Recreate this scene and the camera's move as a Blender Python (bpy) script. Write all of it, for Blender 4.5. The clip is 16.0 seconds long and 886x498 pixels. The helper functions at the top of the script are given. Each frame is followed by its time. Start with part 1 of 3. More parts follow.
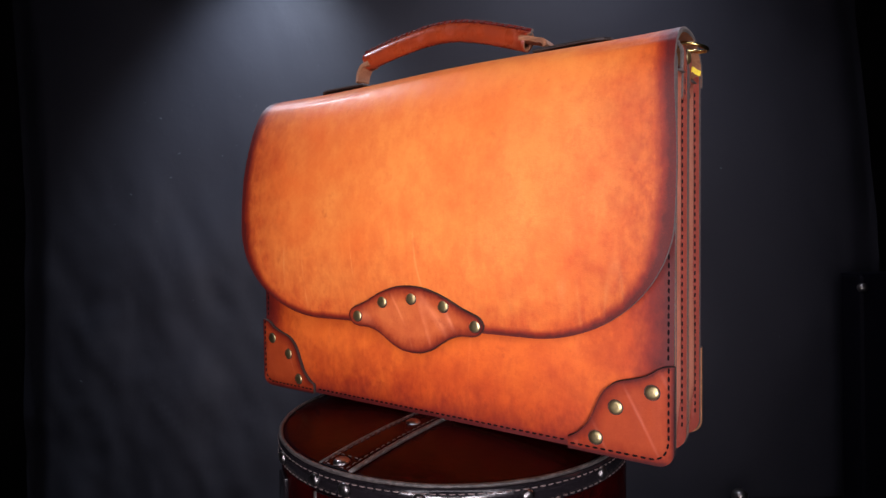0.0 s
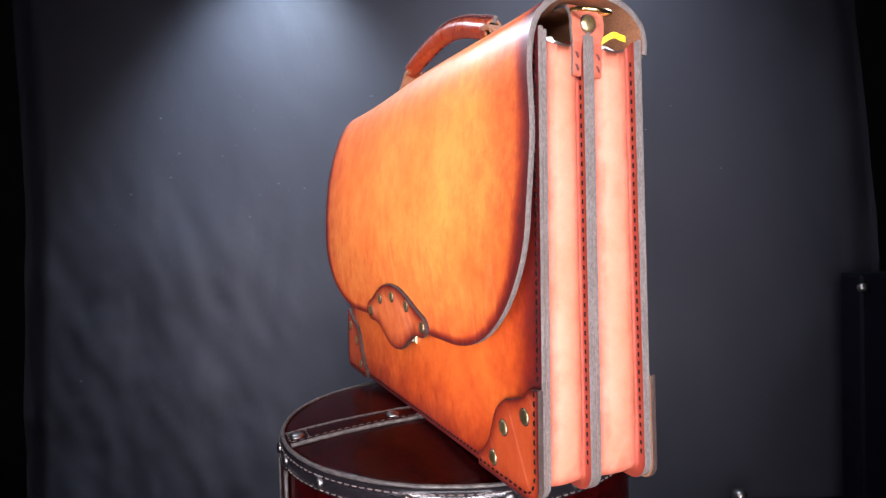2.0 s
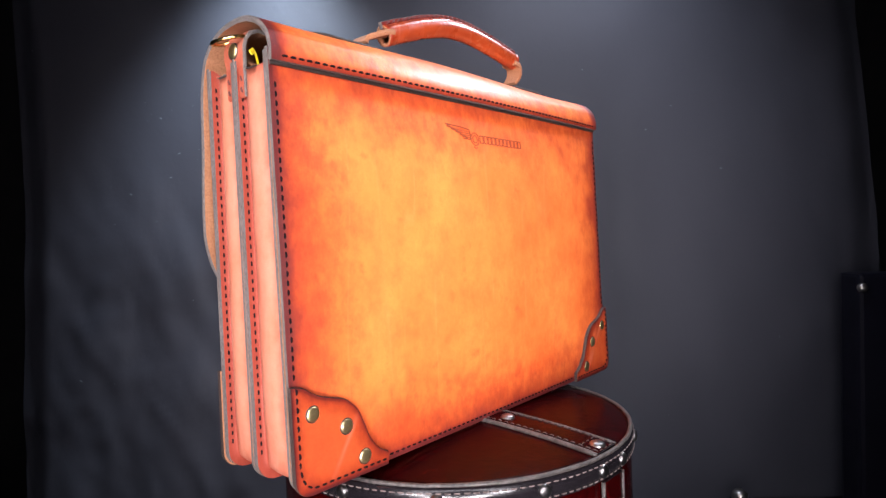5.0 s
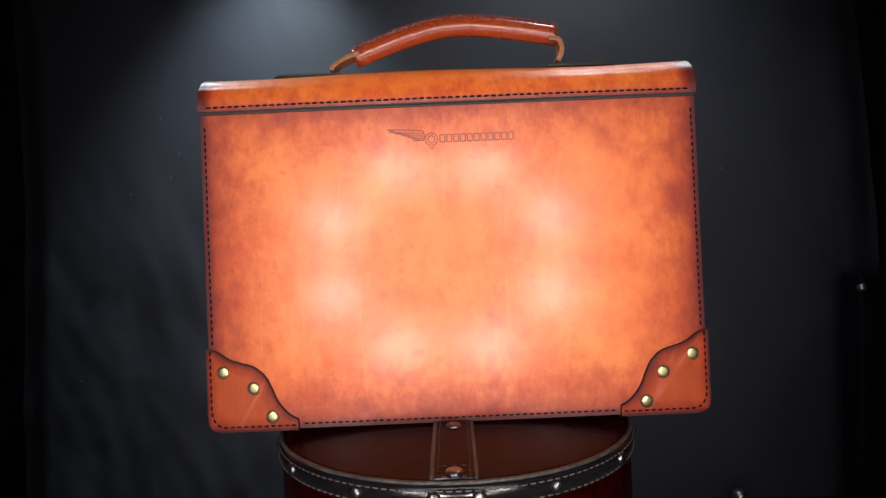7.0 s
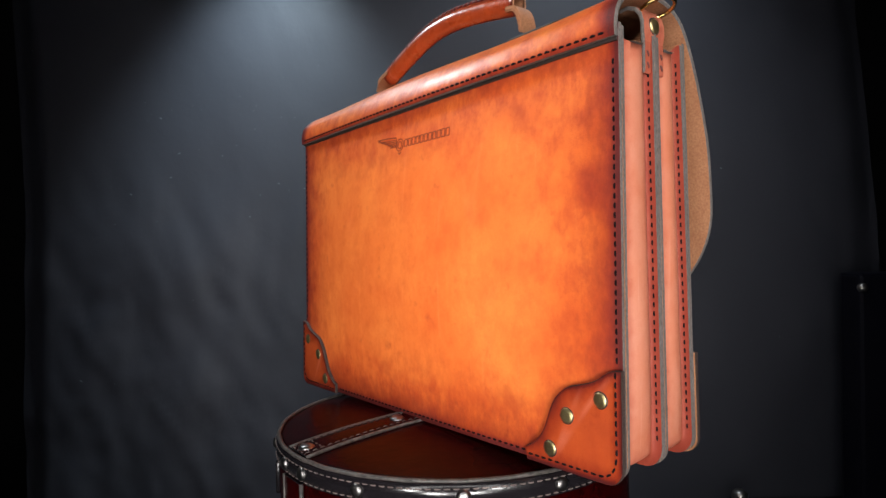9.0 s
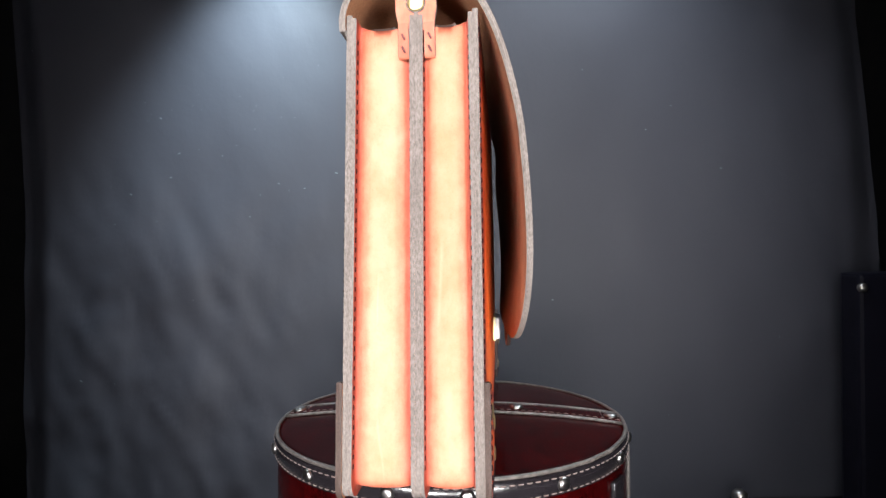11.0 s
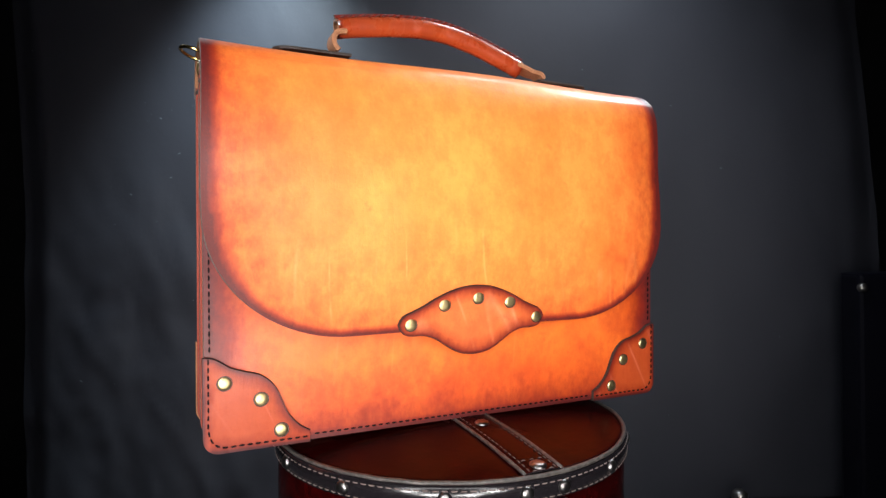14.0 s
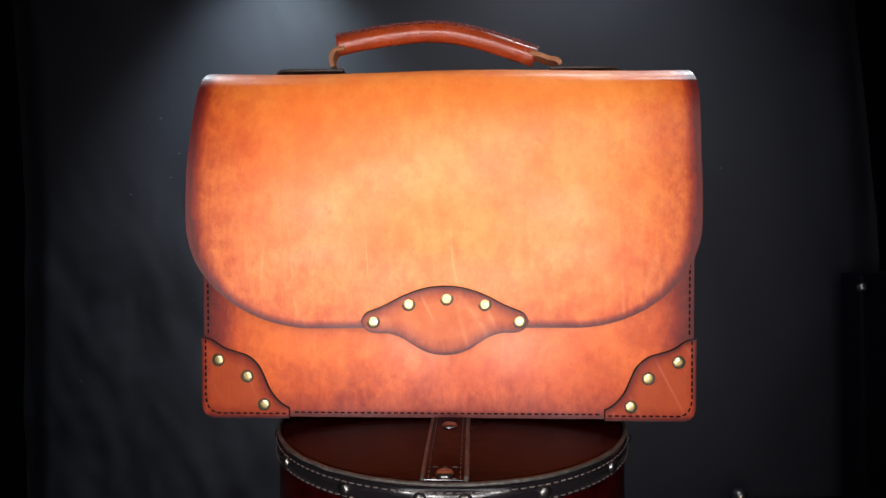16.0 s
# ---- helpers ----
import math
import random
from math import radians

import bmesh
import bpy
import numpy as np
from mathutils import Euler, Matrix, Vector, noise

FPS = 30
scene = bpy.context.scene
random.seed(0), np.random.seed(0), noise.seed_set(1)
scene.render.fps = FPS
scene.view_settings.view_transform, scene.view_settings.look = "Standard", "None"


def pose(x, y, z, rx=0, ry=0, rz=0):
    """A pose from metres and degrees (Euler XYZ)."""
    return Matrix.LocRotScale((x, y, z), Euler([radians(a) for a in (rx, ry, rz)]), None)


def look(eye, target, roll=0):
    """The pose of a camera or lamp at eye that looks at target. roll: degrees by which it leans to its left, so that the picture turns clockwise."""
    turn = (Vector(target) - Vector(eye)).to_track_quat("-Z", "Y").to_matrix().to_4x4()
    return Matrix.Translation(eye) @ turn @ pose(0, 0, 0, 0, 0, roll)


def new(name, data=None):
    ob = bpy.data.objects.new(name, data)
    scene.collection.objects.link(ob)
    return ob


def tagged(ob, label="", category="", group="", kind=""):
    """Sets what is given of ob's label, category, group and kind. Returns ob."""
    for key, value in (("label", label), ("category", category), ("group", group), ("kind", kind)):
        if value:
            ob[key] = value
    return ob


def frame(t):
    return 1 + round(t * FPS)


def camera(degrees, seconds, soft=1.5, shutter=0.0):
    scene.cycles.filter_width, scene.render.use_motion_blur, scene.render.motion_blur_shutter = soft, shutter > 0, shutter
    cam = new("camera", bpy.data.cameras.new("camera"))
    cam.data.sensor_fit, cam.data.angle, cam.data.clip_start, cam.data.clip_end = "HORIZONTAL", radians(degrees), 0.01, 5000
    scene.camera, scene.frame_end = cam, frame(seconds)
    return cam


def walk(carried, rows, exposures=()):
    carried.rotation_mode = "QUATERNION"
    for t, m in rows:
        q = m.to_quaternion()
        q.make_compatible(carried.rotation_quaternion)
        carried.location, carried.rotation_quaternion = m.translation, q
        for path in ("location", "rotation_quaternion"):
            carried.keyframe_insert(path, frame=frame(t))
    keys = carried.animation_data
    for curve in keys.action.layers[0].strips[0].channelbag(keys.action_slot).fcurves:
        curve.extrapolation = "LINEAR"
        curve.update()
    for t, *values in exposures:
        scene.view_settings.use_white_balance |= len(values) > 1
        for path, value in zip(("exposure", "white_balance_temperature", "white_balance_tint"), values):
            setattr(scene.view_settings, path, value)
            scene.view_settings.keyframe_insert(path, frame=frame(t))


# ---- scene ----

# ================= camera =================
cam = camera(72.78, 16.0, soft=1.4)
EYE = (0.0013, -0.5344, 0.1482)
VIEW = look(EYE, (-0.01183, 0.46539, 0.13278), -1.254)
walk(cam, [(0, VIEW), (16, VIEW)],
     exposures=[(0, -0.18, 6300, 26), (0.5, 0.15, 6300, 23), (1.0, 0.58, 6200, 22), (1.5, 0.93, 6200, 20), (2.0, 1.20, 6150, 20), (2.5, 1.38, 6100, 22), (3.3, 1.57, 6100, 21), (4.2, 1.53, 6100, 21), (5.0, 1.18, 6300, 19), (7.3, -0.2, 6500, 8), (8.2, 0.0, 6500, 7),
                (10.3, 1.2, 6400, 8), (11.0, 1.62, 6400, 8), (12.0, 1.55, 6400, 8), (12.5, 1.3, 6400, 8), (13.0, 1.2, 6400, 8), (13.5, 0.95, 6400, 8), (14.5, 0.3, 6500, 9), (16, -0.1, 6500, 10)])

# ================= world and lights =================
world = bpy.data.worlds.new("studio")
scene.world = world
world.use_nodes = True
world.node_tree.nodes["Background"].inputs[0].default_value = (0.5, 0.6, 0.8, 1)
world.node_tree.nodes["Background"].inputs[1].default_value = 0.004


def lamp(name, kind, energy, m, colour=(1, 1, 1), **settings):
    data = bpy.data.lights.new(name, kind)
    data.energy, data.color = energy, colour
    for key, value in settings.items():
        if key == "size":
            data.size = value
        if key == "shape":
            data.shape = value
        if key == "spot":
            data.spot_size = radians(value)
        if key == "blend":
            data.spot_blend = value
        if key == "radius":
            data.shadow_soft_size = value
    ob = new(name, data)
    ob.matrix_world = m
    return ob


# four spots hung above the set: two rake down the paper, two cross over the top of the bag
lamp("overhead_spot_left", "SPOT", 19.0, look((-0.268, 0.262, 0.72), (-0.272, 0.345, 0.36)), (0.74, 0.91, 1.0), spot=80, blend=0.9, radius=0.03)
for side in (-1, 1):
    lamp("overhead_spot_side", "SPOT", 7.5, look((side * 0.44, 0.25, 0.72), (side * 0.06, -0.06, 0.27)), (0.84, 0.94, 1.0), spot=60, blend=0.9, radius=0.04)
lamp("overhead_spot_right", "SPOT", 7.5, look((0.24, 0.18, 0.82), (0.18, 0.33, 0.28)), (0.80, 0.90, 1.0), spot=112, blend=1.0, radius=0.05)
# the lenses of the ring lamp: eight narrow beams round the camera
RING_AT = Vector((0, -0.552, 0.155))
for k in range(8):
    a = 2 * math.pi * (k + 0.5) / 8
    spot_at = RING_AT + Vector((0.216 * math.cos(a), 0.008, 0.216 * math.sin(a)))
    lamp("ring_beam", "SPOT", 3.3, look(spot_at, (0.53 * spot_at.x, 0.42, 0.155 + 0.53 * (spot_at.z - 0.155) - 0.02)), (1.0, 0.965, 0.95), spot=72, blend=0.75, radius=0.04)
RING_STRENGTH = 5.0

# ================= materials =================


def mat(name):
    m = bpy.data.materials.new(name)
    m.use_nodes = True
    t = m.node_tree
    return m, t, t.nodes["Principled BSDF"]


def node(t, kind, **values):
    n = t.nodes.new(kind)
    for key, value in values.items():
        n.inputs[key.replace("_", " ")].default_value = value
    return n


def noise_of(t, scale, detail=4.0, rough=0.55, stretch=(1, 1, 1), seed=(0, 0, 0)):
    co = t.nodes.new("ShaderNodeTexCoord")
    mp = t.nodes.new("ShaderNodeMapping")
    mp.inputs["Scale"].default_value = stretch
    mp.inputs["Location"].default_value = seed
    t.links.new(co.outputs["Object"], mp.inputs["Vector"])
    n = node(t, "ShaderNodeTexNoise", Scale=scale, Detail=detail, Roughness=rough)
    t.links.new(mp.outputs["Vector"], n.inputs["Vector"])
    return n.outputs["Fac"]


def ramp(t, fac, stops):
    r = t.nodes.new("ShaderNodeValToRGB")
    e = r.color_ramp.elements
    while len(e) < len(stops):
        e.new(0.5)
    for el, (p, c) in zip(e, stops):
        el.position = p
        el.color = (*c, 1) if len(c) == 3 else c
    t.links.new(fac, r.inputs["Fac"])
    return r.outputs["Color"]


def span(t, fac, a, b, lo=0.0, hi=1.0):
    r = t.nodes.new("ShaderNodeMapRange")
    for i, value in enumerate((a, b, lo, hi)):
        r.inputs[i + 1].default_value = value
    t.links.new(fac, r.inputs[0])
    return r.outputs[0]


def arith(t, op, a, b):
    n = t.nodes.new("ShaderNodeMath")
    n.operation = op
    n.use_clamp = op == "ADD"
    for i, value in enumerate((a, b)):
        if isinstance(value, (int, float)):
            n.inputs[i].default_value = value
        else:
            t.links.new(value, n.inputs[i])
    return n.outputs[0]


def mix(t, fac, a, b, how="MIX"):
    n = t.nodes.new("ShaderNodeMix")
    n.data_type, n.blend_type = "RGBA", how
    for i, value in ((0, fac), (6, a), (7, b)):
        if isinstance(value, (int, float)):
            n.inputs[i].default_value = value
        elif isinstance(value, tuple):
            n.inputs[i].default_value = (*value, 1)
        else:
            t.links.new(value, n.inputs[i])
    return n.outputs[2]


def bump(t, p, fields):
    last = None
    for height, strength, distance in fields:
        b = node(t, "ShaderNodeBump", Strength=strength, Distance=distance)
        t.links.new(height, b.inputs["Height"])
        if last:
            t.links.new(last, b.inputs["Normal"])
        last = b.outputs["Normal"]
    t.links.new(last, p.inputs["Normal"])


def leather(name, light, deep, dark, rough=0.36, seed=0.0, creases=0.25, mottle=0.5, slope=0.0, coat=0.2, scars=0.3, spec=0.4, band=None):
    """Hand-dyed vegetable-tanned leather; an edge attribute holds the darker dye rubbed in along cut edges and painted
    shade.
    """
    m, t, p = mat(name)
    s = (seed, seed * 1.7, seed * 0.6)
    cloud = noise_of(t, 13, 7, 0.66, seed=s)
    blotch = noise_of(t, 66, 7, 0.66, (1, 1, 0.75), seed=s)
    fleck = noise_of(t, 150, 5, 0.6, seed=s)
    streak = noise_of(t, 60, 4, 0.6, (1, 1, 0.10), seed=s)
    grain = noise_of(t, 900, 3, 0.6, seed=s)
    pores = noise_of(t, 2600, 2, 0.5, seed=s)
    tone = mix(t, span(t, cloud, 0.32, 0.80), light, deep)
    tone = mix(t, arith(t, "MULTIPLY", span(t, blotch, 0.42, 0.75), 0.45), tone, deep)
    tone = mix(t, arith(t, "MULTIPLY", span(t, streak, 0.50, 0.78), 0.25), tone, deep)
    fibre = noise_of(t, 210, 5, 0.65, (1, 1, 0.45), seed=s)
    burn_shade = t.nodes.new("ShaderNodeAttribute")
    burn_shade.attribute_name = "burn_shade"
    stain = arith(t, "MULTIPLY", span(t, blotch, 0.46, 0.82), span(t, burn_shade.outputs["Fac"], 0.0, 0.4, 0.14 * mottle, 0.55 * mottle))
    red = (0.62 * deep[0], 0.36 * deep[1], 0.40 * deep[2])
    tone = mix(t, stain, tone, red)
    tone = mix(t, arith(t, "MULTIPLY", span(t, fleck, 0.58, 0.8), 0.18 * mottle), tone, red)
    # fine pale growth lines and scratches
    lines = noise_of(t, 30, 1, 0.4, (1, 1, 0.09), seed=(seed + 2, seed, seed)) if slope == 0 else slanted(t, 34, slope, seed)
    thin = arith(t, "ABSOLUTE", arith(t, "SUBTRACT", lines, 0.5), 0.0)
    scar = arith(t, "MULTIPLY", span(t, thin, 0.0, 0.018 if slope == 0 else 0.03, 1.0, 0.0), span(t, noise_of(t, 17, 3, 0.5, seed=(seed + 7, 1, 2)), 0.46 if slope == 0 else 0.30, 0.60 if slope == 0 else 0.5))
    if band:
        co = t.nodes.new("ShaderNodeTexCoord")
        axes = t.nodes.new("ShaderNodeSeparateXYZ")
        t.links.new(co.outputs["Object"], axes.inputs[0])
        scar = arith(t, "MULTIPLY", scar, span(t, axes.outputs["Z"], band[0], band[1]))
    tone = mix(t, arith(t, "MULTIPLY", scar, scars), tone, tuple(min(0.95, 1.15 * c + 0.07) for c in light))
    ragged = arith(t, "ADD", burn_shade.outputs["Fac"], span(t, blotch, 0.3, 0.75, -0.07, 0.06))
    ragged = arith(t, "ADD", ragged, arith(t, "MULTIPLY", span(t, fibre, 0.35, 0.70, -0.05, 0.05), span(t, burn_shade.outputs["Fac"], 0.0, 0.25)))
    spots = noise_of(t, 58, 5, 0.6, seed=(seed + 11, 4, seed))
    tone = mix(t, arith(t, "MULTIPLY", span(t, spots, 0.63, 0.82), 0.7 * mottle), tone, red)
    tone = mix(t, arith(t, "MULTIPLY", span(t, ragged, 0.02, 0.60), span(t, burn_shade.outputs["Fac"], 0.0, 0.12)), tone, red)
    pool = noise_of(t, 27, 4, 0.55, seed=(seed + 5, 2, seed + 1))
    pooled = arith(t, "MULTIPLY", span(t, pool, 0.52, 0.70), span(t, burn_shade.outputs["Fac"], 0.05, 0.36, 0.0, 0.8 * mottle))
    tone = mix(t, arith(t, "MULTIPLY", pooled, 0.85), tone, tuple(0.75 * a + 0.25 * b for a, b in zip(red, dark)))
    tone = mix(t, arith(t, "MULTIPLY", span(t, ragged, 0.31, 0.80), 0.94), tone, dark)
    tone = mix(t, arith(t, "MULTIPLY", span(t, grain, 0.55, 0.8), 0.22), tone, red)
    t.links.new(tone, p.inputs["Base Color"])
    t.links.new(span(t, blotch, 0.3, 0.75, rough - 0.07, rough + 0.12), p.inputs["Roughness"])
    p.inputs["Specular IOR Level"].default_value = spec
    p.inputs["Coat Weight"].default_value = coat
    p.inputs["Coat Roughness"].default_value = 0.24
    bump(t, p, [(cloud, 0.22, 0.005), (streak, creases, 0.0012), (scar, 0.15, 0.0004), (fleck, 0.10, 0.0006), (grain, 0.22, 0.0003), (pores, 0.25, 0.0001)])
    return m


def slanted(t, scale, slope, seed):
    """Stretched noise whose streaks lean across the piece."""
    co = t.nodes.new("ShaderNodeTexCoord")
    mp = t.nodes.new("ShaderNodeMapping")
    mp.vector_type = "TEXTURE"
    mp.inputs["Rotation"].default_value = (0, radians(slope), 0)
    mp.inputs["Scale"].default_value = (1, 1, 14)
    mp.inputs["Location"].default_value = (seed, 0, 0)
    t.links.new(co.outputs["Object"], mp.inputs["Vector"])
    n = node(t, "ShaderNodeTexNoise", Scale=scale, Detail=0.5, Roughness=0.4)
    t.links.new(mp.outputs["Vector"], n.inputs["Vector"])
    return n.outputs["Fac"]


def plain(name, a, b, rough=0.6, scale=300, metal=0.0, strength=0.3, distance=0.0004, stretch=(1, 1, 1), spec=0.5):
    m, t, p = mat(name)
    n = noise_of(t, scale, 5, 0.6, stretch)
    big = noise_of(t, scale / 12, 3, 0.6, stretch)
    tone = mix(t, span(t, n, 0.3, 0.72), a, b)
    tone = mix(t, arith(t, "MULTIPLY", span(t, big, 0.45, 0.75), 0.5), tone, b)
    t.links.new(tone, p.inputs["Base Color"])
    t.links.new(span(t, big, 0.3, 0.7, rough - 0.06, rough + 0.08), p.inputs["Roughness"])
    p.inputs["Metallic"].default_value = metal
    p.inputs["Specular IOR Level"].default_value = spec
    bump(t, p, [(n, strength, distance)])
    return m


LIGHT, DEEP, DARK = (0.90, 0.305, 0.060), (0.76, 0.118, 0.015), (0.070, 0.007, 0.008)
LEATHER_FLAP = leather("leather_flap", LIGHT, DEEP, DARK, 0.44, 0.0, 0.42, 0.7, 0.0, 0.10, 0.55, 0.45, (0.165, 0.115))
LEATHER_PANEL = leather("leather_panel", (0.83, 0.176, 0.022), (0.58, 0.068, 0.008), DARK, 0.48, 3.1, 0.16, 1.1, 0.0, 0.20, 0.12, 0.42)
LEATHER_BACK = leather("leather_back", (0.86, 0.225, 0.042), (0.66, 0.096, 0.014), DARK, 0.50, 4.4, 0.16, 1.1, 0.0, 0.44, 0.12, 0.5)
LEATHER_PATCH = leather("leather_patch", (0.45, 0.074, 0.016), (0.32, 0.038, 0.009), (0.050, 0.007, 0.008), 0.45, 5.3, 0.5, 0.8, -28, 0.14, 0.5, 0.28)
LEATHER_SCALLOP = leather("leather_scallop", (0.64, 0.165, 0.044), (0.47, 0.080, 0.020), (0.050, 0.007, 0.008), 0.45, 6.1, 0.5, 0.8, -24, 0.10, 0.7, 0.28)
LEATHER_GUSSET = leather("leather_gusset", (0.47, 0.190, 0.124), (0.42, 0.108, 0.047), (0.18, 0.022, 0.010), 0.62, 7.7, 0.2, 0.28, 0, 0.0, 0.2, 0.35)
LEATHER_HANDLE = leather("leather_handle", (0.37, 0.056, 0.013), (0.22, 0.026, 0.008), DARK, 0.27, 9.2, 0.2, 0.5)
FLESH = plain("suede_flesh_side", (0.34, 0.15, 0.07), (0.22, 0.085, 0.036), 0.85, 700, strength=0.6)
RAW = plain("raw_cut_edge", (0.150, 0.128, 0.118), (0.068, 0.056, 0.051), 0.85, 1100, strength=0.9, stretch=(1, 1, 0.4), spec=0.2)
RAW_DARK = plain("burnished_cut_edge", (0.055, 0.036, 0.030), (0.022, 0.013, 0.011), 0.7, 1100, strength=0.7, spec=0.2)
DARK_LEATHER = plain("dark_leather", (0.035, 0.024, 0.02), (0.018, 0.012, 0.01), 0.5, 500)
THREAD = plain("waxed_thread", (0.014, 0.006, 0.007), (0.007, 0.004, 0.005), 0.85, 2000, spec=0.1)
RED_THREAD = plain("red_thread", (0.10, 0.016, 0.013), (0.05, 0.009, 0.008), 0.6, 2000)
BRASS = plain("antique_brass", (0.72, 0.58, 0.30), (0.54, 0.42, 0.19), 0.38, 500, 1.0, 0.15)
BRASS_BRIGHT = plain("polished_brass", (0.80, 0.60, 0.24), (0.65, 0.46, 0.16), 0.2, 500, 1.0, 0.1)
STEEL = plain("dull_steel", (0.42, 0.40, 0.38), (0.20, 0.18, 0.17), 0.34, 400, 1.0, 0.25)
GUNMETAL = plain("gunmetal_stud", (0.30, 0.285, 0.28), (0.12, 0.11, 0.11), 0.30, 300, 1.0, 0.2)
CASE_HIDE = plain("oxblood_case_hide", (0.025, 0.0006, 0.0008), (0.006, 0.0004, 0.0005), 0.22, 90, strength=0.35, distance=0.0016, spec=0.05)
CASE_TRIM = plain("black_trim_leather", (0.012, 0.010, 0.012), (0.006, 0.005, 0.006), 0.17, 420, strength=0.18)
CASE_CORD = plain("worn_grey_piping", (0.105, 0.090, 0.082), (0.010, 0.008, 0.008), 0.5, 260, strength=0.5)
CASE_THREAD = plain("beige_thread", (0.17, 0.128, 0.115), (0.085, 0.058, 0.054), 0.7, 1500)
STRAP_THREAD = plain("dull_brown_thread", (0.085, 0.062, 0.056), (0.040, 0.028, 0.026), 0.7, 1500)
PAPER = plain("white_packing_paper", (0.85, 0.85, 0.82), (0.74, 0.74, 0.72), 0.8, 200)
LINT = plain("pale_lint", (0.20, 0.205, 0.22), (0.09, 0.125, 0.13), 0.8, 900)
PRESSED = plain("pressed_leather", (0.30, 0.050, 0.014), (0.17, 0.024, 0.008), 0.45, 700)
YELLOW = plain("yellow_ribbon", (0.85, 0.68, 0.02), (0.7, 0.5, 0.01), 0.5, 300)
BLACK_PLASTIC = plain("black_plastic", (0.004, 0.004, 0.008), (0.003, 0.003, 0.006), 0.5, 300, spec=0.12)
WALL_BLACK = plain("black_wall_paint", (0.02, 0.02, 0.022), (0.012, 0.012, 0.014), 0.9, 20)


def backdrop_material():
    m, t, p = mat("black_paper")
    wave = noise_of(t, 4.0, 2, 0.5, (1, 1, 0.6))
    fine = noise_of(t, 60, 5, 0.6)
    tone = mix(t, span(t, wave, 0.3, 0.75), (0.029, 0.0305, 0.040), (0.021, 0.022, 0.030))
    t.links.new(tone, p.inputs["Base Color"])
    p.inputs["Roughness"].default_value = 0.62
    p.inputs["Specular IOR Level"].default_value = 0.35
    crumple = noise_of(t, 11, 5, 0.55, (1, 1, 0.8), seed=(3, 1, 2))
    bump(t, p, [(wave, 0.35, 0.02), (crumple, 0.12, 0.012), (fine, 0.05, 0.002)])
    return m


PAPER_BLACK = backdrop_material()

# ================= mesh helpers =================


def part(name, bm, material, parent=None, label="", smooth=True):
    """Links a bmesh as one mesh object under a thing or under a part."""
    data = bpy.data.meshes.new(name)
    bm.to_mesh(data)
    bm.free()
    for m in material if isinstance(material, (list, tuple)) else [material]:
        data.materials.append(m)
    if smooth:
        for f in data.polygons:
            f.use_smooth = f.material_index < 2
    ob = new(name, data)
    if parent:
        ob.parent = parent
    return tagged(ob, label) if label else ob


def curve_through(points, n):
    """n + 1 points of a smooth curve through the given ones, evenly spaced."""
    pts = [Vector(p) for p in points]
    out = []
    for i in range(len(pts) - 1):
        a, b, c, d = pts[max(i - 1, 0)], pts[i], pts[i + 1], pts[min(i + 2, len(pts) - 1)]
        for k in range(24):
            s = k / 24
            out.append(0.5 * (2 * b + (c - a) * s + (2 * a - 5 * b + 4 * c - d) * s * s + (3 * b - a - 3 * c + d) * s ** 3))
    out.append(pts[-1])
    length = [0.0]
    for p, q in zip(out, out[1:]):
        length.append(length[-1] + (q - p).length)
    res, j = [], 0
    for k in range(n + 1):
        want = length[-1] * k / n
        while j < len(out) - 2 and length[j + 1] < want:
            j += 1
        step = length[j + 1] - length[j]
        res.append(out[j].lerp(out[j + 1], (want - length[j]) / step if step > 1e-12 else 0.0))
    return res


